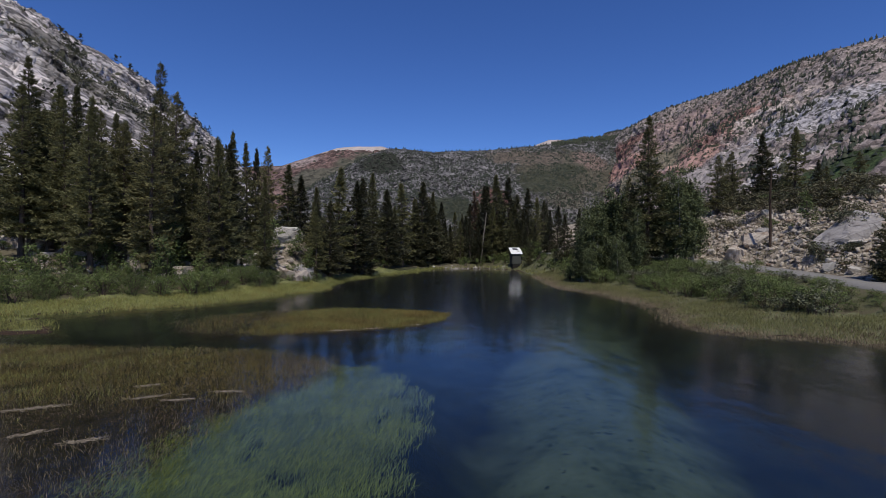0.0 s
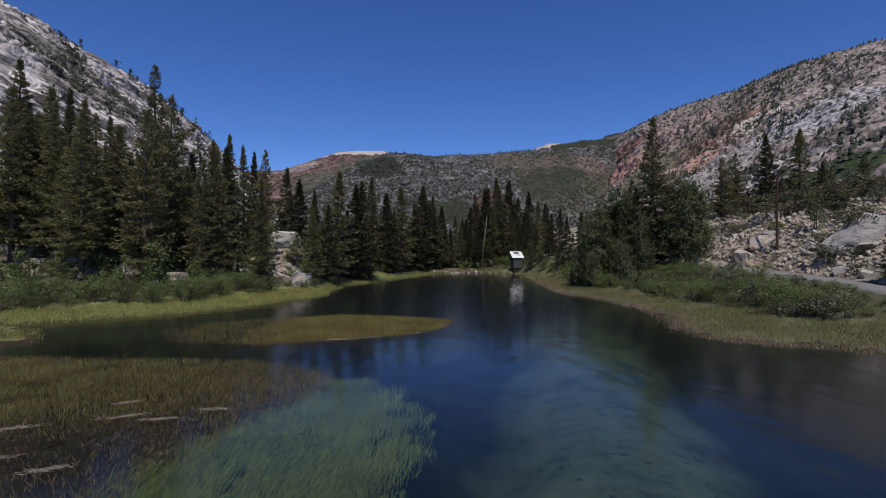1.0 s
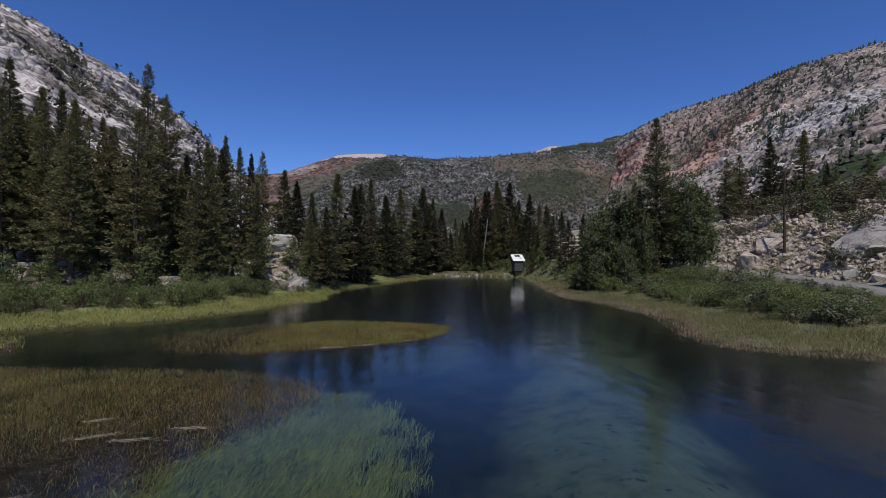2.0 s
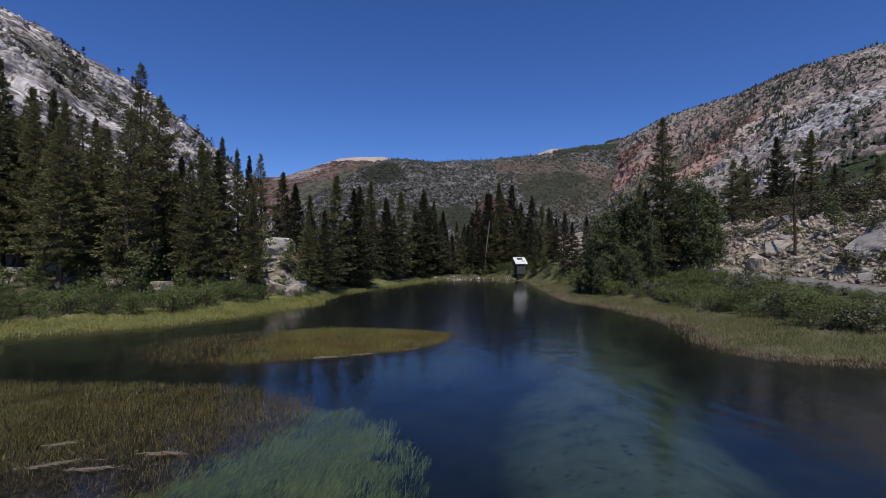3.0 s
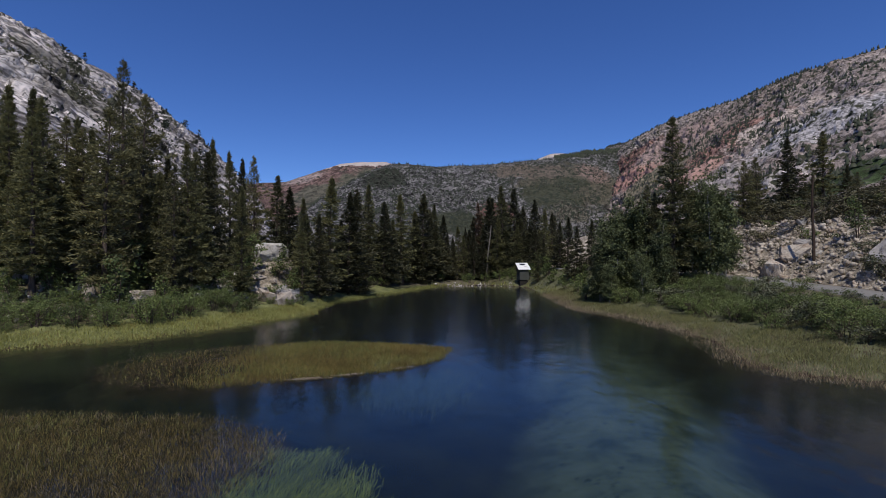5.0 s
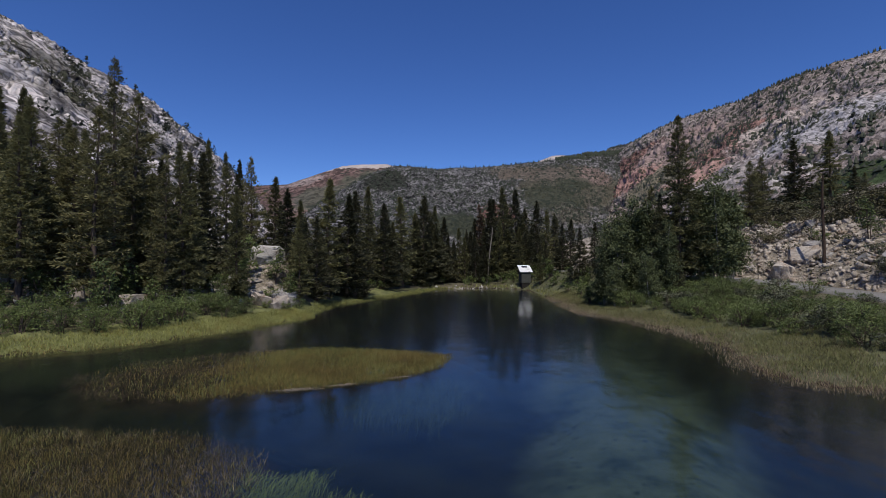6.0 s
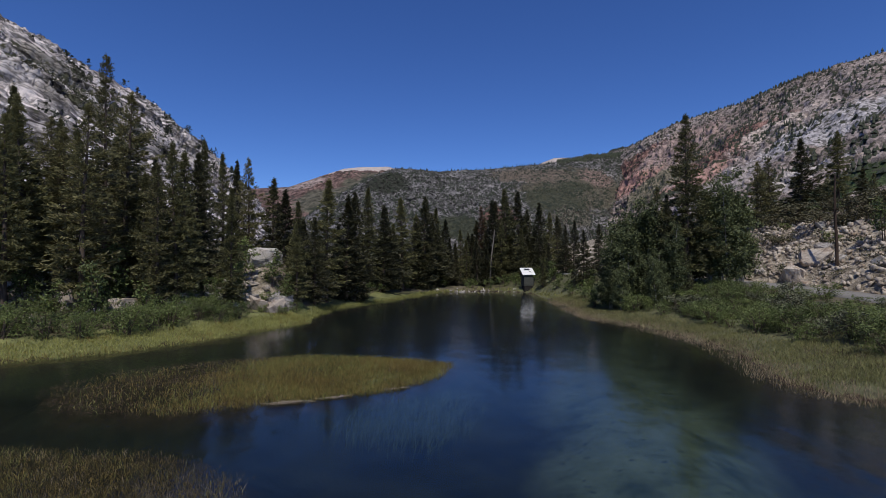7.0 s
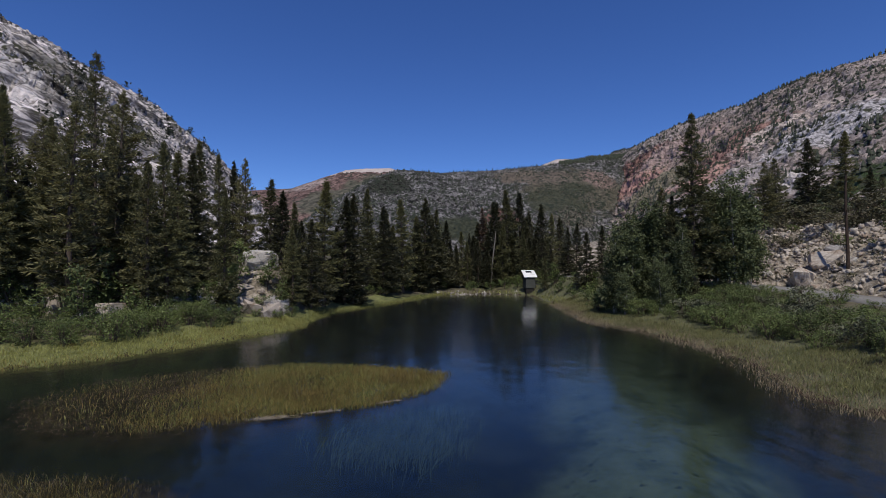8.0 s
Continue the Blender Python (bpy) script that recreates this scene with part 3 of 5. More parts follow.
M["red_slope"] = slope_mat("red_scree", (0.1, 0.066, 0.059), (0.175, 0.115, 0.102), 0.045, 0.75, [
    ((-330, 2215, 350), (200, 1500, 130), (0.100, 0.093, 0.070), 0.3),
    ((-480, 2050, 280), (210, 1500, 95), (0.092, 0.086, 0.066), 0.45),
    ((-760, 2500, 430), (150, 1500, 64), (0.270, 0.210, 0.195), 0.6),
], 0.2, 0.035, (0.04, 0.044, 0.033))
M["right_slope"] = slope_mat("rust_scree", (0.17, 0.138, 0.125), (0.35, 0.295, 0.272), 0.2, 0.65, [
    ((600, 1250, 250), (400, 300, 170), (0.235, 0.18, 0.155), 0.5),
    ((760, 1250, 400), (400, 350, 60), (0.2, 0.165, 0.15), 0.8),
    ((655, 1700, 345), (400, 340, 72), (0.2, 0.113, 0.095), 0.85),
    ((600, 1640, 252), (400, 340, 58), (0.35, 0.2, 0.165), 0.3),
    ((545, 1240, 200), (400, 190, 66), (0.18, 0.155, 0.11), 0.4),
    ((696, 1430, 350), (400, 200, 74), (0.29, 0.213, 0.19), 0.4),
    ((592, 1000, 240), (400, 160, 66), (0.215, 0.128, 0.108), 0.85),
    ((536, 945, 192), (400, 80, 18), (0.1, 0.07, 0.062), 0.9),
    ((508, 970, 166), (400, 150, 36), (0.38, 0.235, 0.195), 0.25),
    ((434, 741, 118), (400, 100, 44), (0.33, 0.29, 0.27), 0.4),
    ((382, 518, 92), (400, 50, 38), (0.42, 0.38, 0.36), 0.5),
    ((513, 1025, 145), (400, 120, 20), (0.085, 0.088, 0.06), 0.6),
    ((318, 380, 62), (400, 70, 20), (0.055, 0.078, 0.034), 0.5),
    ((534, 661, 190), (400, 130, 48), (0.33, 0.31, 0.312), 0.8),
    ((604, 842, 251), (400, 100, 44), (0.37, 0.31, 0.275), 0.7),
    ((425, 530, 125), (400, 50, 16), (0.13, 0.112, 0.105), 0.9),
], 0.26, 0.085, (0.048, 0.05, 0.033))
M["pale_top"] = plain_mat("pale_gravel_top", (0.37, 0.315, 0.285), 0.95, 0.2, 0.02)

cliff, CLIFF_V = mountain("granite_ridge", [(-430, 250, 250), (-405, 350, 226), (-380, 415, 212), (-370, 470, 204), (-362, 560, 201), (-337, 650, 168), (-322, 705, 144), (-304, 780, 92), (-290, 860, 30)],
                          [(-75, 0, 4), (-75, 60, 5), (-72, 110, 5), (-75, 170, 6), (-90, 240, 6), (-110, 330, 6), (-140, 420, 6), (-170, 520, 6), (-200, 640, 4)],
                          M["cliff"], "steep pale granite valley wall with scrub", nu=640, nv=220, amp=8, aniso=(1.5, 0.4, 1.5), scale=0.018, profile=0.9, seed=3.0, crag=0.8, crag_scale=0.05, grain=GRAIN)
right_range, RIGHT_V = mountain("rust_ridge", [(900, 250, 340), (870, 500, 350), (845, 700, 362), (826, 900, 398), (828, 1150, 442), (844, 1400, 466), (786, 1700, 490), (764, 2000, 492), (800, 2400, 560)],
                                [(150, 20, 8), (170, 120, 10), (190, 250, 10), (220, 420, 10), (250, 600, 10), (290, 800, 10), (330, 1000, 8), (380, 1250, 6), (430, 1500, 4)],
                                M["right_slope"], "rocky mountainside of grey and rust scree dotted with trees", nu=640, nv=190, amp=24, scale=0.006, profile=1.1, seed=11.0, crag=0.3, crag_scale=0.03)
grey_range, GREY_V = mountain("grey_ridge", [(-560, 1500, 60), (-420, 1600, 200), (-250, 1700, 320), (-180, 1750, 350), (-95, 1800, 352), (-40, 1850, 358), (140, 1900, 372), (390, 1950, 405), (600, 2000, 450), (820, 2080, 480), (1200, 2200, 520)],
                              [(-300, 900, 4), (-220, 950, 4), (-120, 1000, 4), (-60, 1000, 4), (0, 1000, 4), (60, 1000, 4), (140, 1000, 4), (220, 1050, 4), (300, 1100, 4), (380, 1200, 4), (600, 1300, 4)],
                              M["grey_slope"], "distant grey mountain of scree and dark scrub", nu=480, nv=130, amp=26, scale=0.0055, profile=1.15, seed=21.0, crag=0.28, crag_scale=0.035)
dome, DOME_V = mountain("red_dome", [(-1800, 2500, 380), (-1300, 2600, 400), (-850, 2600, 420), (-680, 2600, 478), (-560, 2600, 518), (-480, 2600, 526), (-320, 2600, 526), (-240, 2600, 500), (200, 2600, 460), (700, 2700, 420)],
                        [(-1300, 1500, 0), (-1000, 1500, 0), (-700, 1500, 0), (-560, 1500, 0), (-460, 1500, 0), (-380, 1500, 0), (-260, 1500, 0), (-180, 1500, 0), (100, 1500, 0), (300, 1500, 0)],
                        M["red_slope"], "distant rounded red mountain with a pale top", nu=240, nv=80, amp=24, scale=0.004, profile=0.9, seed=31.0, cap=486, crag=0.3, crag_scale=0.012)
pale_dome, _ = mountain("pale_dome", [(520, 3300, 600), (640, 3300, 690), (720, 3300, 722), (800, 3300, 727), (870, 3300, 705), (980, 3300, 640)],
                        [(560, 2800, 300), (650, 2800, 300), (720, 2800, 300), (790, 2800, 300), (860, 2800, 300), (960, 2800, 300)],
                        M["pale_top"], "far pale rounded summit behind the crest", nu=60, nv=20, amp=10, scale=0.004, seed=41.0)

# ---- plants ----
def kites(base, along, side, length, width):
    """Leaf-like quads: base points, directions along and across, lengths and widths."""
    mid = base + along * (length * 0.45)[:, None]
    tip = base + along * length[:, None]
    V = np.stack([base, mid + side * (width / 2)[:, None], tip, mid - side * (width / 2)[:, None]], 1).reshape(-1, 3)
    return V, np.arange(len(V)).reshape(-1, 4)


def conifer_meshes(seed, height, radius, bare, density=1.0, droop=-0.25, shape=0.8, tuft=0.34, fine=5, limbs=0.5, ragged=0.16, spire=0.1):
    """Trunk with limbs and dead lower twigs, and a crown of whorled boughs clad in needle sprays."""
    rng = np.random.default_rng(seed)
    lean = rng.normal(0, 0.012, 2)
    axis_at = lambda z: np.array([lean[0] * z + 0.05 * math.sin(z * 0.5 + seed), lean[1] * z, z])
    zs = np.linspace(0, height, 9)
    r0 = 0.011 * height + 0.04
    chunks = [tube([axis_at(z) for z in zs], [r0 * (1.25 if z == 0 else 1) * (1 - 0.96 * z / height) + 0.006 for z in zs], 7)]
    for k in range(int(26 * min(1, bare * 4))):
        z, a, ln = rng.uniform(0.03, bare + 0.12) * height, rng.uniform(0, 6.28), rng.uniform(0.4, 1.0) * radius * 0.6
        d = np.array([math.cos(a), math.sin(a), rng.uniform(-0.35, 0.1)])
        chunks.append(tube([axis_at(z), axis_at(z) + d * ln * 0.6, axis_at(z) + d * ln + (0, 0, -0.05)], [0.022, 0.014, 0.004], 3))
    B, A, S, L, W = [], [], [], [], []
    z = bare * height
    gap, gap3 = rng.uniform(0, 6.28, 2)
    up = np.array([0, 0, 1.0])
    while z < height * 0.99:
        t = (z - bare * height) / (height * (1 - bare))
        taper = (1 - t) ** shape * min(1, 0.5 + t * 3.5) * (0.5 + 0.5 * min(1, (1 - t) / (spire * 2.5)))
        reach = radius * taper + 0.05
        layer = rng.uniform(1 - 2 * ragged, 1 + ragged * 0.6)
        for k in range(rng.integers(5, 9)):
            a = rng.uniform(0, 6.28)
            ln = reach * layer * rng.uniform(0.6, 1.1) * (1 + 0.16 * math.cos(a - gap) + 0.14 * math.cos(3 * a - gap3 + 0.7 * z))
            if rng.random() < 0.05:
                ln *= 1.3
            rise = droop * (1 - t) + 0.5 * t ** 2 + rng.normal(0, 0.09)
            out = np.array([math.cos(a), math.sin(a), 0])
            sd = np.array([-math.sin(a), math.cos(a), 0])
            p0 = axis_at(z + rng.uniform(-0.12, 0.12))
            curl = rng.uniform(0.05, 0.25)
            bough = lambda u: p0 + out * (u * ln)[:, None] + up * ((rise * u + curl * u ** 2) * ln)[:, None]
            if ln > 0.7 and rng.random() < limbs:
                chunks.append(tube(bough(np.array([0, 0.5, 0.9])), [0.028, 0.018, 0.006], 3))
            n = max(4, int(ln * 9 * density))
            u = 0.1 + 0.9 * rng.random(n) ** 0.75
            m = fine
            pts = np.repeat(bough(u) + sd * (rng.uniform(-1, 1, n) * 0.34 * ln * (1.05 - u))[:, None], m, 0) + rng.normal(0, 0.05, (n * m, 3))
            w = rng.normal(0, 0.65, n * m)
            al = unit(out * rng.uniform(0.2, 1.0, n * m)[:, None] + sd * w[:, None] + up * rng.normal(0.02 + 0.5 * t, 0.42, n * m)[:, None])
            B.append(pts)
            A.append(al)
            S.append(unit(np.cross(al, rng.normal(0, 1, (n * m, 3)))))
            size = tuft * (0.36 + 0.64 * (1 - t) ** 0.6)
            L.append(rng.uniform(0.6, 1.4, n * m) * size)
            W.append(rng.uniform(0.2, 0.36, n * m) * size)
        z += rng.uniform(0.2, 0.42) * (0.5 + 0.6 * (1 - t)) / density ** 0.5
    n = 40
    B.append(np.array([axis_at(height * q) for q in np.linspace(0.94, 1.0, n)]))
    A.append(unit(rng.normal(0, 0.6, (n, 3)) + (0, 0, 0.9)))
    S.append(unit(rng.normal(0, 1, (n, 3))))
    L.append(np.full(n, 0.24))
    W.append(np.full(n, 0.07))
    trunk = mesh_np("trunk", *join_vf(chunks))
    crown = mesh_np("crown", *kites(*[np.concatenate(q) for q in (B, A, S, L, W)]))
    return trunk, crown


def conifer(seed, height, radius, bare, label, name="fir_tree", needles="needles", **kw):
    t, c = conifer_meshes(seed, height, radius, bare, **kw)
    e = thing(name, (0, 0, 0), 0, label, "conifer tree", "conifers round the pond")
    part("trunk", t, M["bark"], e)
    part("crown", c, M[needles], e)
    e["tall"] = height
    return e


def broadleaf_meshes(seed, height, spread, stems, leaves, leaf, low=0.15, twigs=14, slim=(0.45, 0.75)):
    """Several forking stems, with leaves in clumps round the twigs."""
    rng = np.random.default_rng(seed)
    chunks, tips = [], []
    for s in range(stems):
        a = rng.uniform(0, 6.28)
        top = np.array([math.cos(a) * spread * rng.uniform(0.1, 0.5), math.sin(a) * spread * rng.uniform(0.1, 0.5), height * rng.uniform(0.75, 1)])
        b = np.array([math.cos(a), math.sin(a), 0]) * 0.12 * spread * rng.random()
        f = lambda u: b + (top - b) * np.array([u ** 1.3, u ** 1.3, u])
        us = np.linspace(0, 1, 4)
        r = 0.008 * height + 0.012
        chunks.append(tube([f(u) for u in us], [r * (1 - 0.9 * u) + 0.004 for u in us], 4))
        for k in range(twigs):
            u = rng.uniform(low, 1)
            q = rng.uniform(0, 6.28)
            ln = spread * rng.uniform(0.25, 0.65) * (1.15 - 0.75 * u) * min(1, 0.5 + 1.5 * u)
            e = f(u) + np.array([math.cos(q) * ln, math.sin(q) * ln, ln * rng.uniform(0.05, 0.8)])
            chunks.append(tube([f(u), (f(u) + e) / 2 + (0, 0, 0.03), e], [r * 0.35, r * 0.22, 0.003], 3))
            tips += [e, (f(u) + e) / 2, f(u) * 0.3 + e * 0.7]
        tips.append(top)
    tips = np.array(tips)
    idx = rng.integers(0, len(tips), leaves)
    r = 0.05 * height ** 0.5 + 0.05 * spread
    P = tips[idx] + rng.normal(0, 1, (leaves, 3)) * r * rng.uniform(0.3, 1, (leaves, 1))
    P[:, 2] = np.maximum(P[:, 2], 0.04)
    al = unit(rng.normal(0, 1, (leaves, 3)) + (0, 0, -0.25))
    sd = unit(np.cross(al, unit(rng.normal(0, 0.8, (leaves, 3)) + (0, 0, 1))))
    L = rng.uniform(0.6, 1.25, leaves) * leaf
    return mesh_np("branchwork", *join_vf(chunks)), mesh_np("foliage", *kites(P, al, sd, L, L * rng.uniform(*slim, leaves)))


def broadleaf(name, seed, height, spread, stems, leaves, leaf, material, bark, label, category, group, low=0.15, twigs=14, slim=(0.45, 0.75)):
    s, f = broadleaf_meshes(seed, height, spread, stems, leaves, leaf, low, twigs, slim)
    e = thing(name, (0, 0, 0), 0, label, category, group)
    part("branchwork", s, M[bark], e)
    part("foliage", f, M[material], e)
    e["tall"] = height
    return e


USED = set()


def plant(model, x, y, height=None, turn=None, z=None, sink=0.06, wide=1.0, top=None):
    """Set a model, or a copy of it once it stands, at a place in the plan."""
    if top is not None:
        height = top - zg(x, y)
    s = 1.0 if height is None else height / model["tall"]
    m = pose(x, y, (zg(x, y) if z is None else z) - sink, 0, 0, random.uniform(0, 360) if turn is None else turn)
    m = m @ Matrix.Diagonal((s * wide, s * wide, s, 1))
    if model.name in USED:
        return copy_thing(model, m @ Matrix.Diagonal((1 / model.scale[0], 1 / model.scale[1], 1 / model.scale[2], 1)))
    USED.add(model.name)
    model.matrix_basis = m
    return model


FIR_A = conifer(1, 16, 2.7, 0.17, "tall dark green fir at the pond's edge", density=1.0, shape=0.9)
FIR_B = conifer(2, 14, 2.2, 0.09, "dark narrow fir among its neighbours", density=1.0, shape=0.95, ragged=0.2)
FIR_C = conifer(3, 13, 2.6, 0.14, "broad dark fir with drooping boughs", density=1.0, droop=-0.4, shape=1.0)
PINE_A = conifer(4, 17, 2.3, 0.16, "tall olive green pine with open crown", "pine_tree", "needles_pine", density=0.7, droop=-0.12, shape=0.5, ragged=0.26, spire=0.3)
PINE_B = conifer(5, 13, 2.3, 0.14, "olive green pine with thin boughs", "pine_tree", "needles_pine", density=0.85, droop=-0.05, shape=0.6, ragged=0.24)
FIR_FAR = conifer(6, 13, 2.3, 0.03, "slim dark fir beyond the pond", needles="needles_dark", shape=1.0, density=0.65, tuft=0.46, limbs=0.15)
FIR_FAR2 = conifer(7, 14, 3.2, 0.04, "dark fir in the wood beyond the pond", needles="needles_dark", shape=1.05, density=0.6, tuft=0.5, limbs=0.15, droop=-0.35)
FIR_FAR3 = conifer(10, 14, 2.2, 0.1, "slim ragged fir beyond the pond", needles="needles", shape=0.9, density=0.6, tuft=0.42, limbs=0.2, ragged=0.28)
DEAD = conifer(8, 14, 1.3, 0.2, "dying fir with reddish brown needles", "fir_tree", "needles_dead", density=0.4, tuft=0.36, ragged=0.3, limbs=0.9)
SAPLING = conifer(9, 4, 1.2, 0.05, "young green pine on the bank", "pine_sapling", "needles_pine", density=1.6, tuft=0.26, droop=0.1)

# x, y and the height of the top over the water
LEFT_WOOD = [(-36.0, 37.5, 18.4), (-31.0, 35.5, 15.2), (-32.4, 38, 18.2), (-30.6, 37.5, 16.0), (-28.2, 36, 14.4), (-31.2, 41, 17.1), (-25.6, 36, 14.4), (-28.6, 42, 15.0), (-24.6, 33.6, 12.6), (-21.0, 34.5, 13.5), (-22.5, 38.4, 18.0), (-23.6, 42, 16.8), (-21.0, 40, 10.5),
             (-17.8, 36.5, 10.4), (-17.5, 38.0, 12.1), (-22.0, 50, 15.4), (-22.4, 55, 15.3), (-23.1, 59, 15.4), (-20.6, 57, 15.2), (-15.3, 41.0, 9.6)]
LEFT_FAR = [(-20.1, 62, 14.0), (-17.1, 57, 11.8), (-12.7, 47.8, 9.5), (-11.7, 49.2, 8.2), (-11.6, 52.5, 12.2), (-9.7, 57, 11.6), (-9.8, 66, 13.6), (-8.0, 67, 11.4), (-6.2, 73, 13.2), (-3.7, 78, 14.0), (-1.8, 81, 12.8),
            (-11.4, 57, 8.2), (-7.4, 71, 9.5), (-5.0, 77, 10.0)]
MID_FAR = [(1.2, 88, 7.7), (3.0, 86, 8.1), (5.7, 88, 13.8), (7.5, 86, 14.4), (9.6, 87, 16.6), (11.9, 90, 16.4), (14.7, 86, 14.1), (15.5, 82, 12.1), (15.7, 72, 9.2), (14.7, 95, 13.9), (8.3, 84, 10.8),
           (0.2, 86, 8), (4.6, 84, 8.5), (11.2, 82, 9.5), (13.6, 79, 9), (17.6, 86, 12), (2.4, 97, 10.5), (-2.8, 92, 11), (19.5, 92, 12), (12.6, 72, 5.5), (15.6, 63, 8), (18.2, 66, 9), (20.6, 64, 9), (23, 69, 10), (17, 73, 10), (25.5, 72, 9)]
RIGHT_FAR = [(33.6, 60, 15.2), (40.5, 68, 17.4), (45.8, 70, 20.3), (52.1, 72, 21.8), (57.1, 74, 17.4), (55.2, 70, 15.8), (61.4, 72, 18.2), (36.5, 72, 14), (43.0, 72.5, 15), (49.0, 75, 16), (54.0, 76, 16.5)]

KINDS = [FIR_C, FIR_A, FIR_A, FIR_C, FIR_A, FIR_B, FIR_C, FIR_B, FIR_A, PINE_B, PINE_A, PINE_B, FIR_B, PINE_B, FIR_C, FIR_B, FIR_FAR3, FIR_FAR, PINE_B, FIR_B]
WIDTHS = [1.2, 1.2, 1.15, 1.2, 1.1, 1.0, 1.1, 1.1, 1.2, 1.15, 0.95, 1.1, 1.2, 1.0, 1.0, 0.9, 0.95, 0.9, 0.95, 1.0]
for model, wd, (x, y, h) in zip(KINDS, WIDTHS, LEFT_WOOD):
    plant(model, x, y, top=h, wide=wd)
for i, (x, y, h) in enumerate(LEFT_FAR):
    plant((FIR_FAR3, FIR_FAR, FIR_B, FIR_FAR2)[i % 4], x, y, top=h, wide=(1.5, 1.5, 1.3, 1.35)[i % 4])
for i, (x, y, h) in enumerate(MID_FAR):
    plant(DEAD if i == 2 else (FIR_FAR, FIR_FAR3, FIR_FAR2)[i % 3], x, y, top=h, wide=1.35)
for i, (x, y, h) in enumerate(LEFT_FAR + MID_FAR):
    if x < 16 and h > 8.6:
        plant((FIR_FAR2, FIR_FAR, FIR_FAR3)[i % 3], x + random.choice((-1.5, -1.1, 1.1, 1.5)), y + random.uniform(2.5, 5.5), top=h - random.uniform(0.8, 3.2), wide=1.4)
for i, (x, y, h) in enumerate(RIGHT_FAR):
    plant((PINE_B, PINE_B, FIR_FAR2, FIR_FAR3, FIR_FAR2)[i % 5], x, y, top=h, wide=1.5)
plant(FIR_A, 19.3, 46.5, top=16.25, wide=1.2)
for x, y, h in [(17.6, 46.2, 9.0), (18.7, 48.6, 10.0), (20.4, 49.0, 9.5), (18.4, 45.4, 6.5)]:
    plant(FIR_FAR2, x, y, top=h)
for x, y, h in [(22.2, 58, 12.2), (24.6, 62, 11.2), (27.2, 60, 9.6)]:
    plant(PINE_B, x, y, top=h, wide=1.2)
for x, y, h in [(-12.2, 45.8, 7.5), (-17.0, 40.4, 3.0), (-18.6, 39.4, 4.2), (-14.2, 52.4, 7.0)]:
    plant(FIR_B, x, y, top=h, wide=1.2)
plant(SAPLING, 27.8, 30.5, 4.4)
for i, (x, y, h) in enumerate([(-38, 46, 16.5), (-35.5, 44, 15.8), (-33, 47, 16.5), (-30, 46, 15.2), (-27.5, 47, 15.6), (-25.5, 45, 14.6), (-33.5, 40, 14.8), (-20.5, 44.5, 13), (-26.5, 40, 13.6)]):
    plant((FIR_FAR3, FIR_B, PINE_B)[i % 3], x, y, top=h, wide=1.3)
# the wood behind the first row on the left bank and beyond the pond's end
for i in range(16):
    while True:
        x, y = random.uniform(-62, 16), random.uniform(40, 125)
        d = -poly_dist([(x, y)], SHORE)[0]
        if d > 8 and x < -8 + (y - 78) * 0.6 and x > -0.95 * y:
            break
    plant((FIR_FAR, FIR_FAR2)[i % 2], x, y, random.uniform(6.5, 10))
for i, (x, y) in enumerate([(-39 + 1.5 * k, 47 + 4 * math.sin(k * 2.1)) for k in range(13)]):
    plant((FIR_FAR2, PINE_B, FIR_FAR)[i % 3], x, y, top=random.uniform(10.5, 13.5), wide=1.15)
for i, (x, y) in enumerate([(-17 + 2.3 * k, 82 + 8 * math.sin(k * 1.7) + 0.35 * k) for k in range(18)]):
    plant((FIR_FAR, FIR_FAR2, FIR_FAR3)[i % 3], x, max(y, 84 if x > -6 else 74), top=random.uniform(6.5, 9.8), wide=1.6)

# ---- broadleaf trees and bushes ----
ASPEN_A = broadleaf("aspen_tree", 11, 8, 3.0, 7, 19000, 0.18, "aspen", "bark_pale", "leafy grey-green aspen on the bank", "tree", "aspens on the bank", 0.12, 22)
ASPEN_B = broadleaf("aspen_tree", 12, 7, 2.5, 5, 14000, 0.18, "aspen", "bark_pale", "leafy grey-green aspen on the bank", "tree", "aspens on the bank", 0.1, 22)
for i, (x, y, h) in enumerate([(13.4, 47.5, 6.0), (14.4, 46.5, 7.4), (15.4, 48.5, 8.6), (16.7, 47.5, 8.9), (17.4, 45.0, 6.0), (21.4, 47, 8.8), (22.5, 46.2, 9.2), (23.6, 46.5, 7.6), (24.0, 48.5, 6.2), (13.4, 45.0, 3.6), (15.6, 43.6, 4.2), (17.0, 56, 7.4)]):
    plant((ASPEN_A, ASPEN_B)[i % 2], x, y, h, wide=0.95)

WILLOW = [broadleaf("willow_bush", 20 + i, 1.5, 1.9, 9, 1500, 0.125, "willow", "bark", "green willow bush on the bank", "bush", "bushes on the banks", 0.05, 3, (0.28, 0.45)) for i in range(3)]
FAR_BUSH = [broadleaf("willow_bush", 26 + i, 1.5, 2.0, 5, 650, 0.15, "willow", "bark", "green willow bush beyond the pond", "bush", "bushes on the banks", 0.05, 2) for i in range(2)]
GREY_BUSH = [broadleaf("sage_bush", 30 + i, 1.2, 1.7, 9, 900, 0.13, "sage", "bark", "grey-green brush bush among stones", "bush", "bushes on the banks", 0.05, 3) for i in range(2)]
YOUNG_TREE = broadleaf("young_tree", 40, 3.4, 1.6, 2, 900, 0.15, "willow", "bark", "thin young green tree on the bank", "tree", "", 0.15)


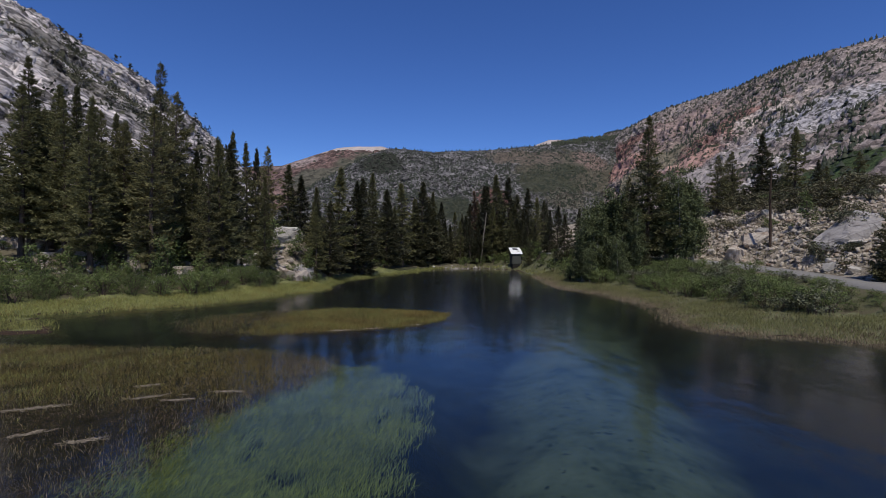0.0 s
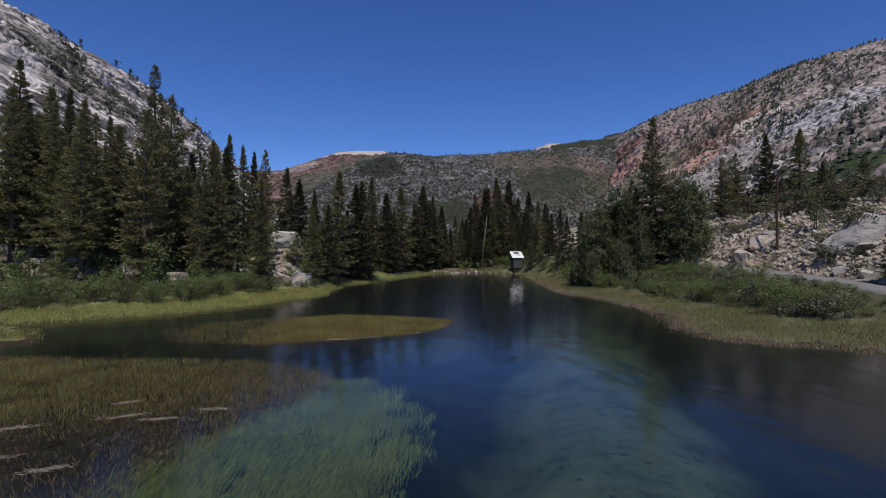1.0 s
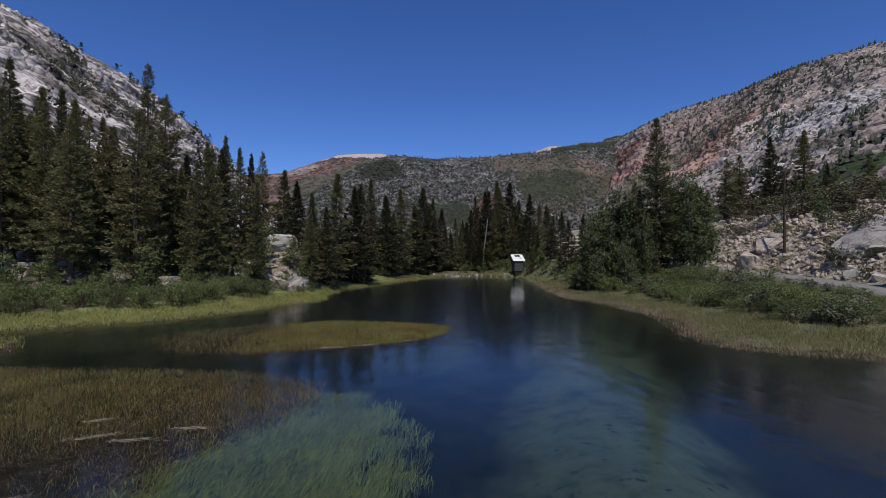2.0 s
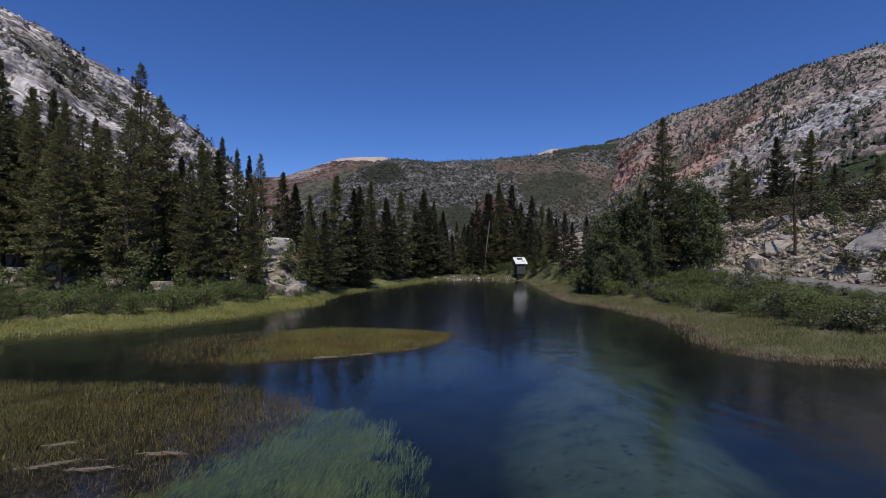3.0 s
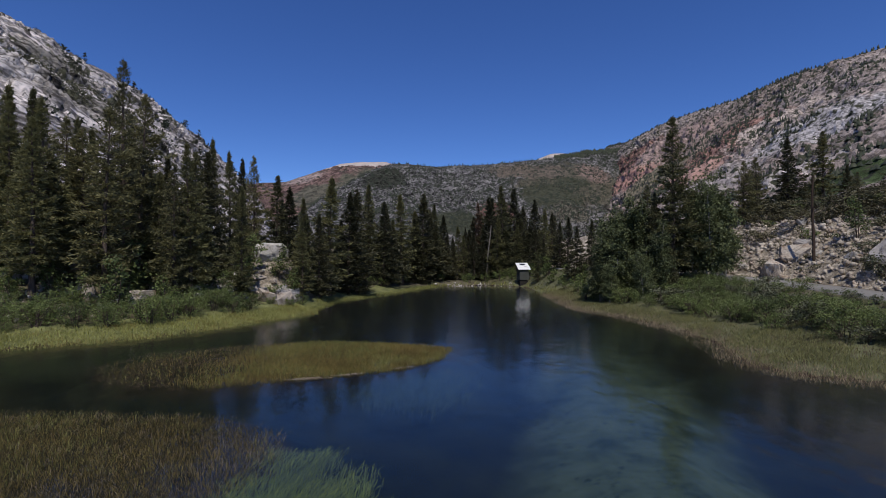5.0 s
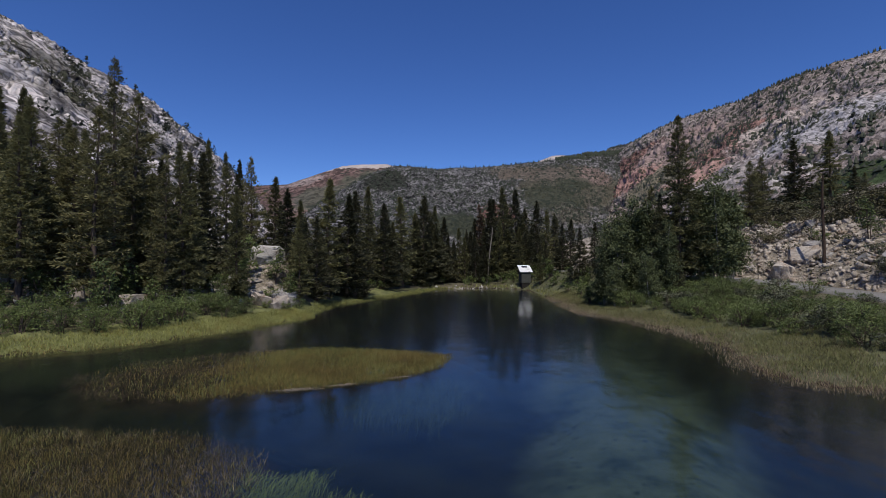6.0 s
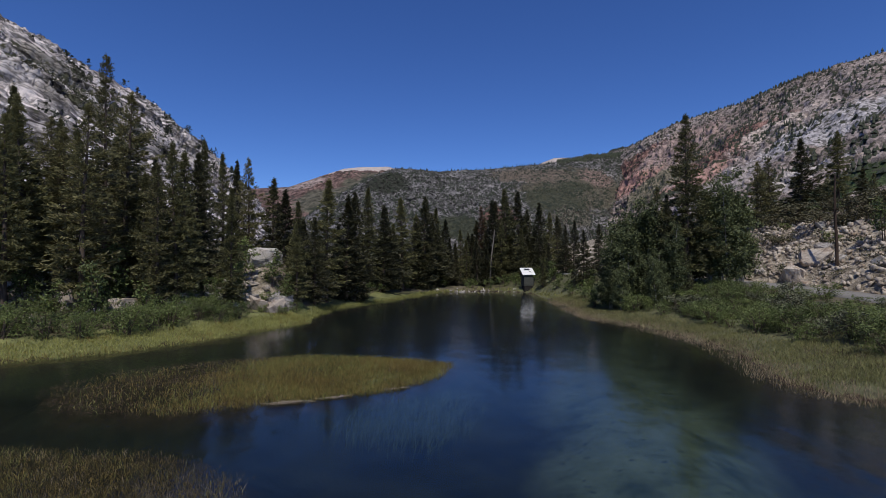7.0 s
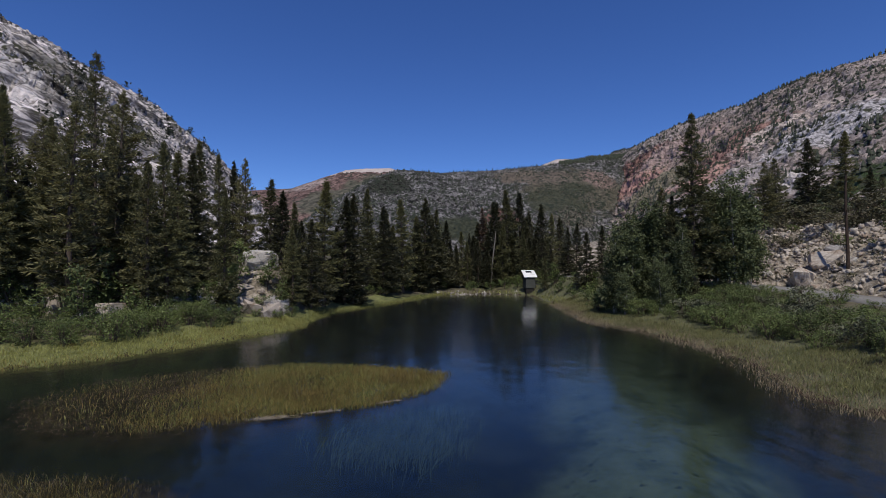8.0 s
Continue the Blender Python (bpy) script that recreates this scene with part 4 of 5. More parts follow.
def shore_out(x, y):
    """Distance of one point outwards from the pond's edge."""
    best, inside = 1e18, False
    for (ax, ay), (bx, by) in zip(SHORE, SHORE[1:] + SHORE[:1]):
        dx, dy = bx - ax, by - ay
        t = min(1, max(0, ((x - ax) * dx + (y - ay) * dy) / (dx * dx + dy * dy)))
        best = min(best, (x - ax - t * dx) ** 2 + (y - ay - t * dy) ** 2)
        if (ay > y) != (by > y) and x < ax + (y - ay) * dx / dy:
            inside = not inside
    return -math.sqrt(best) if inside else math.sqrt(best)


def scatter(n, xr, yr, ok, gap):
    """Random places in a box that pass a test and keep apart."""
    out, tries = [], 0
    while len(out) < n and tries < n * 80:
        tries += 1
        x, y = random.uniform(*xr), random.uniform(*yr)
        if ok(x, y) and all((x - a) ** 2 + (y - b) ** 2 > gap * gap for a, b in out):
            out.append((x, y))
    return out


for i, (x, y) in enumerate(scatter(130, (-44, -9), (22, 47), lambda x, y: 2.4 < shore_out(x, y) < 6.6 and x > -1.0 * y - 4 and not (x > -17.6 and y > 39.4), 1.05)):
    plant(WILLOW[i % 3], x, y, random.uniform(0.8, 1.45), wide=random.uniform(1.0, 1.4))
for i, (x, y) in enumerate(scatter(22, (-11, 0), (45, 85), lambda x, y: 2.5 < shore_out(x, y) < 6, 1.2)):
    plant(FAR_BUSH[i % 2], x, y, random.uniform(0.7, 1.5))
for i, (x, y) in enumerate(scatter(60, (-46, -14), (28, 50), lambda x, y: 6.3 < shore_out(x, y) < 15 and x > -1.0 * y - 2, 1.3)):
    plant(FAR_BUSH[i % 2], x, y, random.uniform(0.6, 1.2), wide=random.uniform(1.0, 1.5))
for i, (x, y) in enumerate(scatter(175, (11, 25), (18, 48), lambda x, y: shore_out(x, y) > (3.2 if y > 30 else 4.7) and road_at(y)[0] - x > ROAD_HALF + 0.5, 0.7)):
    plant((WILLOW + GREY_BUSH)[i % 5] if i % 3 == 0 else WILLOW[i % 3], x, y, random.uniform(0.6, 1.35) * (1 if road_at(y)[0] - x > 5.5 else 0.75 if y > 38 else 0.5), wide=random.uniform(0.9, 1.5))
for i, (x, y) in enumerate(scatter(26, (10, 18), (46, 80), lambda x, y: shore_out(x, y) > 1.6 and road_at(y)[0] - x > ROAD_HALF + 0.6, 1.1)):
    plant(FAR_BUSH[i % 2], x, y, random.uniform(0.9, 1.9))
for i, (x, y) in enumerate(scatter(26, (-3, 11), (81, 92), lambda x, y: shore_out(x, y) > 1.2, 1.2)):
    plant(FAR_BUSH[i % 2], x, y, random.uniform(0.7, 1.5))
for i, (x, y) in enumerate(scatter(100, (28, 62), (28, 82), lambda x, y: x - road_at(y)[0] > ROAD_HALF + 1.2 and x < 0.9 * y + 2, 1.6)):
    plant((GREY_BUSH[0], GREY_BUSH[1], FAR_BUSH[0])[i % 3], x, y, random.uniform(0.5, 1.5), wide=random.uniform(1.0, 1.5))
BRUSH_BUSH = [broadleaf("brush_bush", 34 + i, 1.2, 1.9, 9, 900, 0.14, "brush", "bark", "dull olive brush bush on the stony slope", "bush", "bushes on the banks", 0.05, 3) for i in range(2)]
for i, (x, y) in enumerate(scatter(60, (30, 62), (42, 82), lambda x, y: x - road_at(y)[0] > ROAD_HALF + 2.5 and x < 0.9 * y + 2 and perlin(np.array([(x * 0.13, y * 0.13, 4.4)]))[0] > -0.02, 1.2)):
    plant(BRUSH_BUSH[i % 2], x, y, random.uniform(0.8, 1.7), wide=random.uniform(1.2, 1.8))
for i, (x, y) in enumerate(scatter(30, (34, 50), (46, 62), lambda x, y: x - road_at(y)[0] > 8 and 0.62 * y < x < 0.86 * y, 1.0)):
    plant(BRUSH_BUSH[i % 2], x, y, random.uniform(0.9, 1.6), wide=random.uniform(1.3, 1.9))
plant(YOUNG_TREE, -19.4, 33.4, 3.6)
for x, y, h in [(-23.6, 34.2, 3.0), (-27.0, 31.6, 2.6), (-29.5, 31.0, 3.2), (-25.2, 33.0, 2.2), (-21.8, 33.4, 2.4), (-31.5, 32.0, 2.8), (-17.4, 35.2, 2.6), (-20.4, 35.6, 4.4)]:
    plant(YOUNG_TREE, x, y, h, wide=1.2)
plant(YOUNG_TREE, -15.6, 39.0, 2.6)
for x, y, h in [(-13.0, 45.0, 2.8), (-16.7, 45.4, 4.2), (-14.4, 46.0, 3.2), (-16.2, 43.0, 3.6)]:
    plant(YOUNG_TREE, x, y, h, wide=1.2)
for x, y, h in [(-15.6, 43.4, 1.0), (-13.9, 44.0, 1.1), (-15.9, 40.4, 0.6), (-13.4, 41.8, 0.6), (-12.2, 42.9, 0.7), (-17.6, 39.2, 0.8), (-11.9, 44.6, 0.9)]:
    plant(WILLOW[int(h * 10) % 3], x, y, h)
for i, (x, y, h) in enumerate([(13.0, 75.4, 1.6), (14.2, 73.8, 2.0), (12.6, 79.2, 2.2), (10.2, 80.2, 1.8), (8.2, 81.0, 1.7), (13.8, 71.6, 1.8), (14.6, 77.2, 2.2), (13.4, 77.9, 1.8), (6.0, 81.2, 1.5), (3.6, 80.8, 1.4)]):
    plant(FAR_BUSH[i % 2], x, y, h)
plant(YOUNG_TREE, 25.6, 50.5, 2.6)
plant(YOUNG_TREE, 32.6, 43.5, 3.6)

# ---- reeds ----
def blade_mesh(name, P, H, W, lean, rng, flat=False, tilt_to=0.9):
    """Bent grass blades, widest at the bend."""
    n = len(P)
    a = rng.uniform(0, 6.28, n)
    sd = np.stack([np.cos(a), np.sin(a), np.zeros(n)], 1)
    q = rng.uniform(0, 6.28, n)
    tilt = rng.uniform(0.1, tilt_to, n) if not flat else rng.uniform(0.8, 1.0, n)
    ld = np.stack([np.cos(q), np.sin(q), np.zeros(n)], 1) * tilt[:, None] + np.array([lean[0], lean[1], 0])
    up = np.array([0, 0, 1.0])
    k = 1.0 if not flat else 0.12
    mid = P + up * (H * 0.55 * k)[:, None] + ld * (H * 0.3)[:, None]
    tip = P + up * (H * k * 0.95)[:, None] + ld * (H * 0.95)[:, None]
    w = (W / 2)[:, None]
    V = np.stack([P, mid + sd * w, tip, mid - sd * w], 1).reshape(-1, 3)
    F = np.arange(len(V)).reshape(-1, 4)
    return mesh_np(name, V, F)


def grow(name, n, xr, yr, keep, height, width, material, label, seed, lean=(0, 0), flat=False, patch=0.5, clump=0.45, z=None, tilt_to=0.9, category="reeds"):
    """Reeds over an area: keep gives each point's chance; noise makes clumps and bare spots."""
    rng = np.random.default_rng(seed)
    P = np.stack([rng.uniform(*xr, n), rng.uniform(*yr, n)], 1)
    P = P[rng.random(len(P)) < keep(P)]
    f = wobble(P, clump, 3, seed * 1.7)
    P = P[rng.random(len(P)) < np.clip(0.5 + f * 1.4 + patch, 0, 1)]
    f = wobble(P, clump * 0.6, 2, seed * 0.9)
    gz = np.maximum(ground_z(P), -0.04) if z is None else np.full(len(P), z)
    P3 = np.column_stack([P, gz - 0.02])
    H = height * rng.uniform(0.55, 1.2, len(P)) * (1 + 0.3 * f)
    W = width * rng.uniform(0.6, 1.3, len(P))
    me = blade_mesh(name, P3, H, W, lean, rng, flat, tilt_to)
    me.materials.append(M[material])
    return solo(name, me, label, category, kind="stuff")


def soft(d, w):
    return np.clip(d / w, 0, 1)


def in_isle(P):
    d = poly_dist(P, ISLE)
    thick = np.clip((P[:, 0] + 9.6) / 4.5, 0.05, 1)
    return soft(d + 0.5, 0.8) * thick


def in_isle_mud(P):
    return soft(poly_dist(P, ISLE) + 0.9, 0.6) * np.clip((-4.5 - P[:, 0]) / 3, 0.05, 1)


def in_marsh(P):
    d = poly_dist(P, MARSH)
    return soft(d + 0.4, 0.8) * np.clip((P[:, 1] - 10.8 + 0.12 * (-P[:, 0] - 6)) / 2.5, 0.07, 1)


def in_marsh_wet(P):
    return soft(poly_dist(P, MARSH) + 0.5, 0.6) * np.clip((13.5 - P[:, 1]) / 2.5, 0.12, 1)


def left_strip(P):
    o = -poly_dist(P, SHORE)
    w = np.where(P[:, 1] > 44, 1.2, 2.9)
    return soft(o + 0.5, 0.5) * soft(w - o, 1.2) * (P[:, 0] < 2)


def right_strip(P):
    o = -poly_dist(P, SHORE)
    return soft(o + 1.1, 1.4) * soft(np.where(P[:, 1] > 30, 3.4, 5.4) - o, 1.5) * (P[:, 0] > 5)


def far_strip(P):
    o = -poly_dist(P, SHORE)
    return soft(o + 0.2, 0.5) * soft(2.0 - o, 1.2)


grow("isle_sedge", 150000, (-13.5, 0.6), (19.5, 29.2), in_isle, 0.2, 0.0115, "reed_gold", "dense golden green sedge on a low islet", 51)
grow("isle_sedge", 85000, (-13.5, 0.6), (19.5, 29.2), in_isle, 0.21, 0.0115, "reed_green", "bright green sedge among gold on an islet", 52, patch=0.3)
grow("isle_straw", 22000, (-13.8, 0.4), (19.3, 28.5), in_isle_mud, 0.3, 0.011, "reed_dark", "dry brown fallen sedge round the islet", 53, flat=True, z=0.03)
grow("marsh_sedge", 240000, (-26, -3), (7, 18.8), in_marsh, 0.15, 0.0055, "reed_gold", "golden brown sedge in the flooded marsh", 54, tilt_to=1.0, clump=0.9, patch=0.75)
grow("marsh_sedge", 150000, (-26, -3), (7, 18.8), lambda P: in_marsh(P) * np.clip((-6.0 - P[:, 0]) / 5, 0.12, 1), 0.16, 0.0055, "reed_green", "green sedge tufts in the flooded marsh", 55, tilt_to=0.8, clump=0.6, patch=0.15)
grow("marsh_straw", 60000, (-26, -3), (4.5, 18.5), in_marsh_wet, 0.24, 0.008, "reed_dark", "dry brown sedge lying over dark mud", 56, flat=True, z=0.03, patch=0.25)
grow("marsh_straw", 34000, (-26, -3), (4.5, 18.5), in_marsh_wet, 0.15, 0.007, "reed_dry", "dry brown standing sedge over dark mud", 57, patch=0.1)
for k, (n, xr, yr) in enumerate([(270000, (-46, -9), (20, 44)), (150000, (-12, 2), (44, 80))]):
    grow("bank_sedge", n, xr, yr, left_strip, 0.2, 0.022, "reed_green", "bright yellow-green sedge along the bank", 58 + 20 * k, patch=1.2)
grow("bank_sedge", 110000, (-46, -9), (20, 44), left_strip, 0.2, 0.022, "reed_gold", "golden sedge along the bank", 59, patch=-0.1)
grow("spit_sedge", 34000, (-36, -16.5), (19, 25), lambda P: soft(poly_dist(P, SPIT) + 0.5, 1.2), 0.22, 0.017, "reed_green", "yellow-green sedge on a low spit", 60, patch=0.6)
grow("bank_sedge", 230000, (10, 26), (14, 62), lambda P: right_strip(P) * np.clip(1.1 + poly_dist(P, SHORE) / 1.5, 0.08, 1), 0.19, 0.017, "reed_dry", "dry tan sedge along the bank", 61, patch=0.3)
grow("bank_sedge", 330000, (10, 26), (14, 62), lambda P: right_strip(P) * soft(-poly_dist(P, SHORE) + 0.2, 1.1), 0.21, 0.018, "reed_olive", "dull green sedge behind the dry edge", 62, patch=0.45)
grow("bank_sedge", 90000, (10, 26), (14, 62), lambda P: right_strip(P) * soft(-poly_dist(P, SHORE) + 0.8, 1.5), 0.2, 0.018, "reed_dark", "brown sedge among the green along the bank", 65, patch=0.0)
grow("far_sedge", 9000, (-4, 14), (60, 84), far_strip, 0.4, 0.06, "reed_green", "green sedge at the pond's far end", 63, patch=0.4)


def water_weed(name, poly, n, label, seed, depth=(-0.4, -0.12), length=0.5, flow=(0.42, 0.9), material="weed"):
    """Long weed streaming with the current just under the surface."""
    rng = np.random.default_rng(seed)
    q = np.array(poly)
    P = np.stack([rng.uniform(q[:, 0].min() - 0.5, q[:, 0].max() + 0.5, n), rng.uniform(q[:, 1].min() - 0.5, q[:, 1].max() + 0.5, n)], 1)
    d = poly_dist(P, poly) + 0.5 * wobble(P, 0.8, 3, seed)
    P = P[rng.random(n) < soft(d + 0.3, 1.3) * np.clip((P[:, 0] - q[:, 0].min() + 0.6) / 2.6, 0.1, 1)]
    P = P[rng.random(len(P)) < np.clip(0.7 + 1.1 * wobble(P, 1.3, 4, seed + 9), 0.1, 1)]
    k = len(P)
    a = math.atan2(flow[1], flow[0]) + rng.normal(0, 0.6, k) + 0.5 * wobble(P, 0.35, 2, seed + 3)
    dr = np.stack([np.cos(a), np.sin(a)], 1)
    sd = np.stack([-np.sin(a), np.cos(a)], 1)
    L = length * rng.uniform(0.5, 1.2, k)
    w = rng.uniform(0.002, 0.005, k)
    z0, z1 = rng.uniform(depth[0], depth[1], k), rng.uniform(depth[1], 0.012, k)
    V = []
    for t, c in ((0, 0.8), (0.5, 1.0), (1.0, 0.15)):
        p = P + dr * (L * t)[:, None] + sd * (0.08 * L * np.sin(t * 3 + a * 9))[:, None]
        z = z0 + (z1 - z0) * min(1, t * 1.5)
        for s in (-1, 1):
            V.append(np.column_stack([p + sd * (s * w * c)[:, None], z + s * w * 0.5]))
    V = np.stack(V, 1).reshape(-1, 3)
    b = np.arange(k)[:, None] * 6
    F = np.concatenate([b + (0, 1, 3, 2), b + (2, 3, 5, 4)], 0)
    return solo(name, mesh_np(name, V, F, (M[material],)), label, "water weed", kind="stuff")


WEEDS_B = [(-3.8, 20.9), (-1.6, 22.6), (0.2, 24.2), (0.9, 22.6), (0.6, 19.8), (-0.8, 18.4), (-2.8, 18.8)]
water_weed("water_weed", WEEDS, 190000, "green weed streaming under clear water", 71, (-0.22, -0.07), 0.15)
water_weed("water_weed", WEEDS_B, 15000, "dim green weed under water beside the islet", 72, (-0.5, -0.22), 0.26, material="weed_deep")

grow("marsh_sedge", 60000, (-26, -3), (7, 18.8), in_marsh, 0.14, 0.0065, "reed_dry", "bleached dead sedge in the flooded marsh", 64, tilt_to=1.3, clump=1.2, patch=0.0)

# ---- rocks ----
def rock_mesh(seed, points=16, squash=(1, 0.85, 0.7), fine=0, round_off=0.5):
    """A broken angular block: the hull of random corners; large ones get cracks and chips."""
    rng = np.random.default_rng(seed)
    bm = bmesh.new()
    for _ in range(points):
        p = rng.uniform(-1, 1, 3)
        p = p / max(np.linalg.norm(p), 1e-6) * round_off + p / np.abs(p).max() * (1 - round_off)
        bm.verts.new(Vector(p * np.array(squash)))
    hull = bmesh.ops.convex_hull(bm, input=list(bm.verts))
    bmesh.ops.delete(bm, geom=list({g for g in hull["geom_interior"] + hull["geom_unused"] if isinstance(g, bmesh.types.BMVert)}), context="VERTS")
    if fine:
        bmesh.ops.subdivide_edges(bm, edges=list(bm.edges), cuts=fine, use_grid_fill=True)
        for v in bm.verts:
            v.co = v.co * (1 + 0.07 * noise.noise(v.co * 2.2 + Vector((seed, 0, 0))) - 0.1 * max(0, 0.12 - abs(noise.noise(v.co * 1.6 - Vector((0, seed, 0))))) / 0.12)
    bmesh.ops.triangulate(bm, faces=list(bm.faces))
    me = bpy.data.meshes.new("boulder")
    bm.to_mesh(me)
    bm.free()
    return me


ROCKS = [rock_mesh(100 + i, 11, (1, random.uniform(0.6, 0.95), random.uniform(0.5, 0.85)), round_off=0.2) for i in range(8)]
for i, me in enumerate(ROCKS):
    me.materials.append(M["granite_tan" if i % 3 != 1 else "granite"])
BIG_ROCKS = [rock_mesh(140 + i, 22, (1, 0.9, 0.8), 5) for i in range(3)]
for i, me in enumerate(BIG_ROCKS):
    # the darker grey carries some of the wood's shade on these blocks as colour
    me.materials.append(M["granite_tan" if i == 1 else "granite_grey"])


def boulder(me, x, y, size, z=None, turn=None, stretch=(1, 1, 1), label="pale granite boulder on the slope", group="boulders on the slope", tilt=(0, 0)):
    ob = solo("boulder", me, label, "boulder", group)
    zz = zg(x, y) + (size * stretch[2] * 0.12 if z is None else z)
    ob.matrix_basis = pose(x, y, zz, *tilt, random.uniform(0, 360) if turn is None else turn) @ Matrix.Diagonal((size * stretch[0], size * stretch[1], size * stretch[2], 1))
    return ob


def on_talus(x, y):
    s = x - road_at(y)[0] - ROAD_HALF
    return s > 0.7 and x < 0.92 * y + 3 and random.random() < (1.0 if s < 12 else 0.45)


for i, (x, y) in enumerate(scatter(170, (26, 62), (28, 84), on_talus, 0.5)):
    boulder(ROCKS[i % 8], x, y, 0.24 + 0.45 * random.random() ** 2)
FOREST_ROCK = dict(label="pale granite boulder among the trees", group="boulders in the wood")
for i, (x, y) in enumerate(scatter(28, (-40, -10), (34, 70), lambda x, y: shore_out(x, y) > 5 and x > -y - 2, 0.8)):
    boulder(ROCKS[i % 8], x, y, 0.3 + 0.7 * random.random() ** 2, **FOREST_ROCK)
for i in range(40):
    u, v = random.random(), random.random()
    x, y = -18.0 + 5.4 * u + random.gauss(0, 0.3), 40.6 + 2.3 * u + 5.5 * v ** 1.3
    boulder((ROCKS + BIG_ROCKS)[i % 11], x, y, random.uniform(0.4, 0.95) * (1.25 - 0.5 * v), 0.15, None, (1.1, 0.75, random.uniform(0.8, 1.3)), "pale cracked granite outcrop block among firs", "boulders in the wood", (random.uniform(-30, 30), random.uniform(-30, 30)))
boulder(BIG_ROCKS[0], -12.2, 51.6, 1.0, 0.6, None, (0.9, 0.8, 1.4), "large grey granite outcrop block among firs", "boulders in the wood")
for i, (x, y) in enumerate(scatter(72, (-36, -14), (34, 47), lambda x, y: shore_out(x, y) > 5.6 and x > -y + 2, 0.6)):
    boulder(ROCKS[i % 8], x, y, random.uniform(0.4, 1.0), stretch=(1, 0.8, 1.2), **FOREST_ROCK)
round_mesh = rock_mesh(157, 44, (1, 0.9, 0.85), 5)
round_mesh.materials.append(M["granite"])
boulder(round_mesh, -15.6, 48.0, 1.45, 4.5 - zg(-15.6, 48.0), 40, (1, 0.8, 0.85), "large pale rounded granite outcrop among firs", "boulders in the wood")
slab_mesh = rock_mesh(171, 26, (1, 0.9, 0.8), 5)
slab_mesh.materials.append(M["granite_grey"])
boulder(slab_mesh, 32.9, 39.0, 2.8, -0.7, 20, (1.2, 0.8, 0.6), "large smooth sloping granite slab beside the road", "", (12, -24))
boulder(BIG_ROCKS[1], 28.2, 47.2, 1.35, 0.15, 60, (1.3, 0.8, 0.95), "large tan granite block above the road", "", (8, 6))
boulder(BIG_ROCKS[1], 30.0, 46.9, 1.1, 0.3, 150, (1.1, 0.9, 0.9), "cracked tan granite block above the road", "", (0, 10))
boulder(BIG_ROCKS[2], 31.2, 47.6, 0.8, 0.1, 30, (1.2, 0.9, 0.8), "pale granite block above the road", "", (0, -8))


def rubble(name, n, xr, yr, ok, size, material, label, seed):
    """Small loose stones, each a rough cut block, in one mesh."""
    rng = np.random.default_rng(seed)
    shapes = []
    for k in range(6):
        me = rock_mesh(200 + k, 7, (1, rng.uniform(0.5, 0.9), rng.uniform(0.4, 0.8)), round_off=0.1)
        shapes.append((np.array([v.co[:] for v in me.vertices]), np.array([p.vertices[:] for p in me.polygons])))
        bpy.data.meshes.remove(me)
    P = np.stack([rng.uniform(*xr, n), rng.uniform(*yr, n)], 1)
    turns = [np.linalg.qr(rng.normal(0, 1, (3, 3)))[0] for _ in range(60)]
    turns = [r * np.sign(np.linalg.det(r)) for r in turns]
    P = P[ok(P)]
    Z = ground_z(P)
    chunks = []
    for i, (x, y) in enumerate(P):
        v, f = shapes[i % 6]
        s = size * (0.4 + 1.7 * rng.random() ** 3)
        chunks.append((v @ turns[i % 60] * s + (x, y, Z[i] + s * 0.35), f))
    return solo(name, mesh_np(name, *join_vf(chunks), (M[material],)), label, "stones", kind="stuff")


rubble("talus_stones", 30000, (26, 64), (24, 86), lambda P: (P[:, 0] - road_at(P[:, 1])[0] > ROAD_HALF + 0.15) & (P[:, 0] < 0.95 * P[:, 1] + 4), 0.17, "granite_tan", "loose broken granite stones on the slope", 81)
rubble("forest_stones", 3800, (-36, -9), (30, 74), lambda P: (-poly_dist(P, SHORE) > 5) & (P[:, 0] > -P[:, 1] - 3), 0.16, "granite", "loose granite stones on the wood floor", 82)
rubble("shore_stones", 240, (-2, 12), (77, 82), lambda P: (np.abs(poly_dist(P, SHORE)) < 1.2), 0.16, "granite", "pale stones along the pond's far edge", 83)

def slope_brush(name, n, label, seed):
    """Low dry brush in tufts over the stony slope."""
    rng = np.random.default_rng(seed)
    P = np.stack([rng.uniform(27, 64, n), rng.uniform(26, 86, n)], 1)
    s = P[:, 0] - road_at(P[:, 1])[0]
    P = P[(s > ROAD_HALF + 0.8) & (P[:, 0] < 0.95 * P[:, 1] + 4)]
    P = P[rng.random(len(P)) < np.clip(0.45 + 1.6 * wobble(P, 0.16, 3, seed), 0.04, 1)]
    q = 46
    H = np.repeat(rng.uniform(0.25, 0.95, len(P)), q)
    B = np.repeat(np.column_stack([P, ground_z(P)]), q, 0) + rng.normal(0, 1, (len(P) * q, 3)) * (H * 0.5)[:, None] * (1, 1, 0)
    B[:, 2] += rng.random(len(B)) * H * 0.8
    A = unit(rng.normal(0, 1, (len(B), 3)) + (0, 0, 0.8))
    D = unit(np.cross(A, rng.normal(0, 1, (len(B), 3))))
    L = rng.uniform(0.1, 0.26, len(B))
    return solo(name, mesh_np(name, *kites(B, A, D, L, L * 0.45), (M["brush"],)), label, "brush", kind="stuff")


slope_brush("dry_brush", 1500, "low dry olive brush over the stony slope", 84)

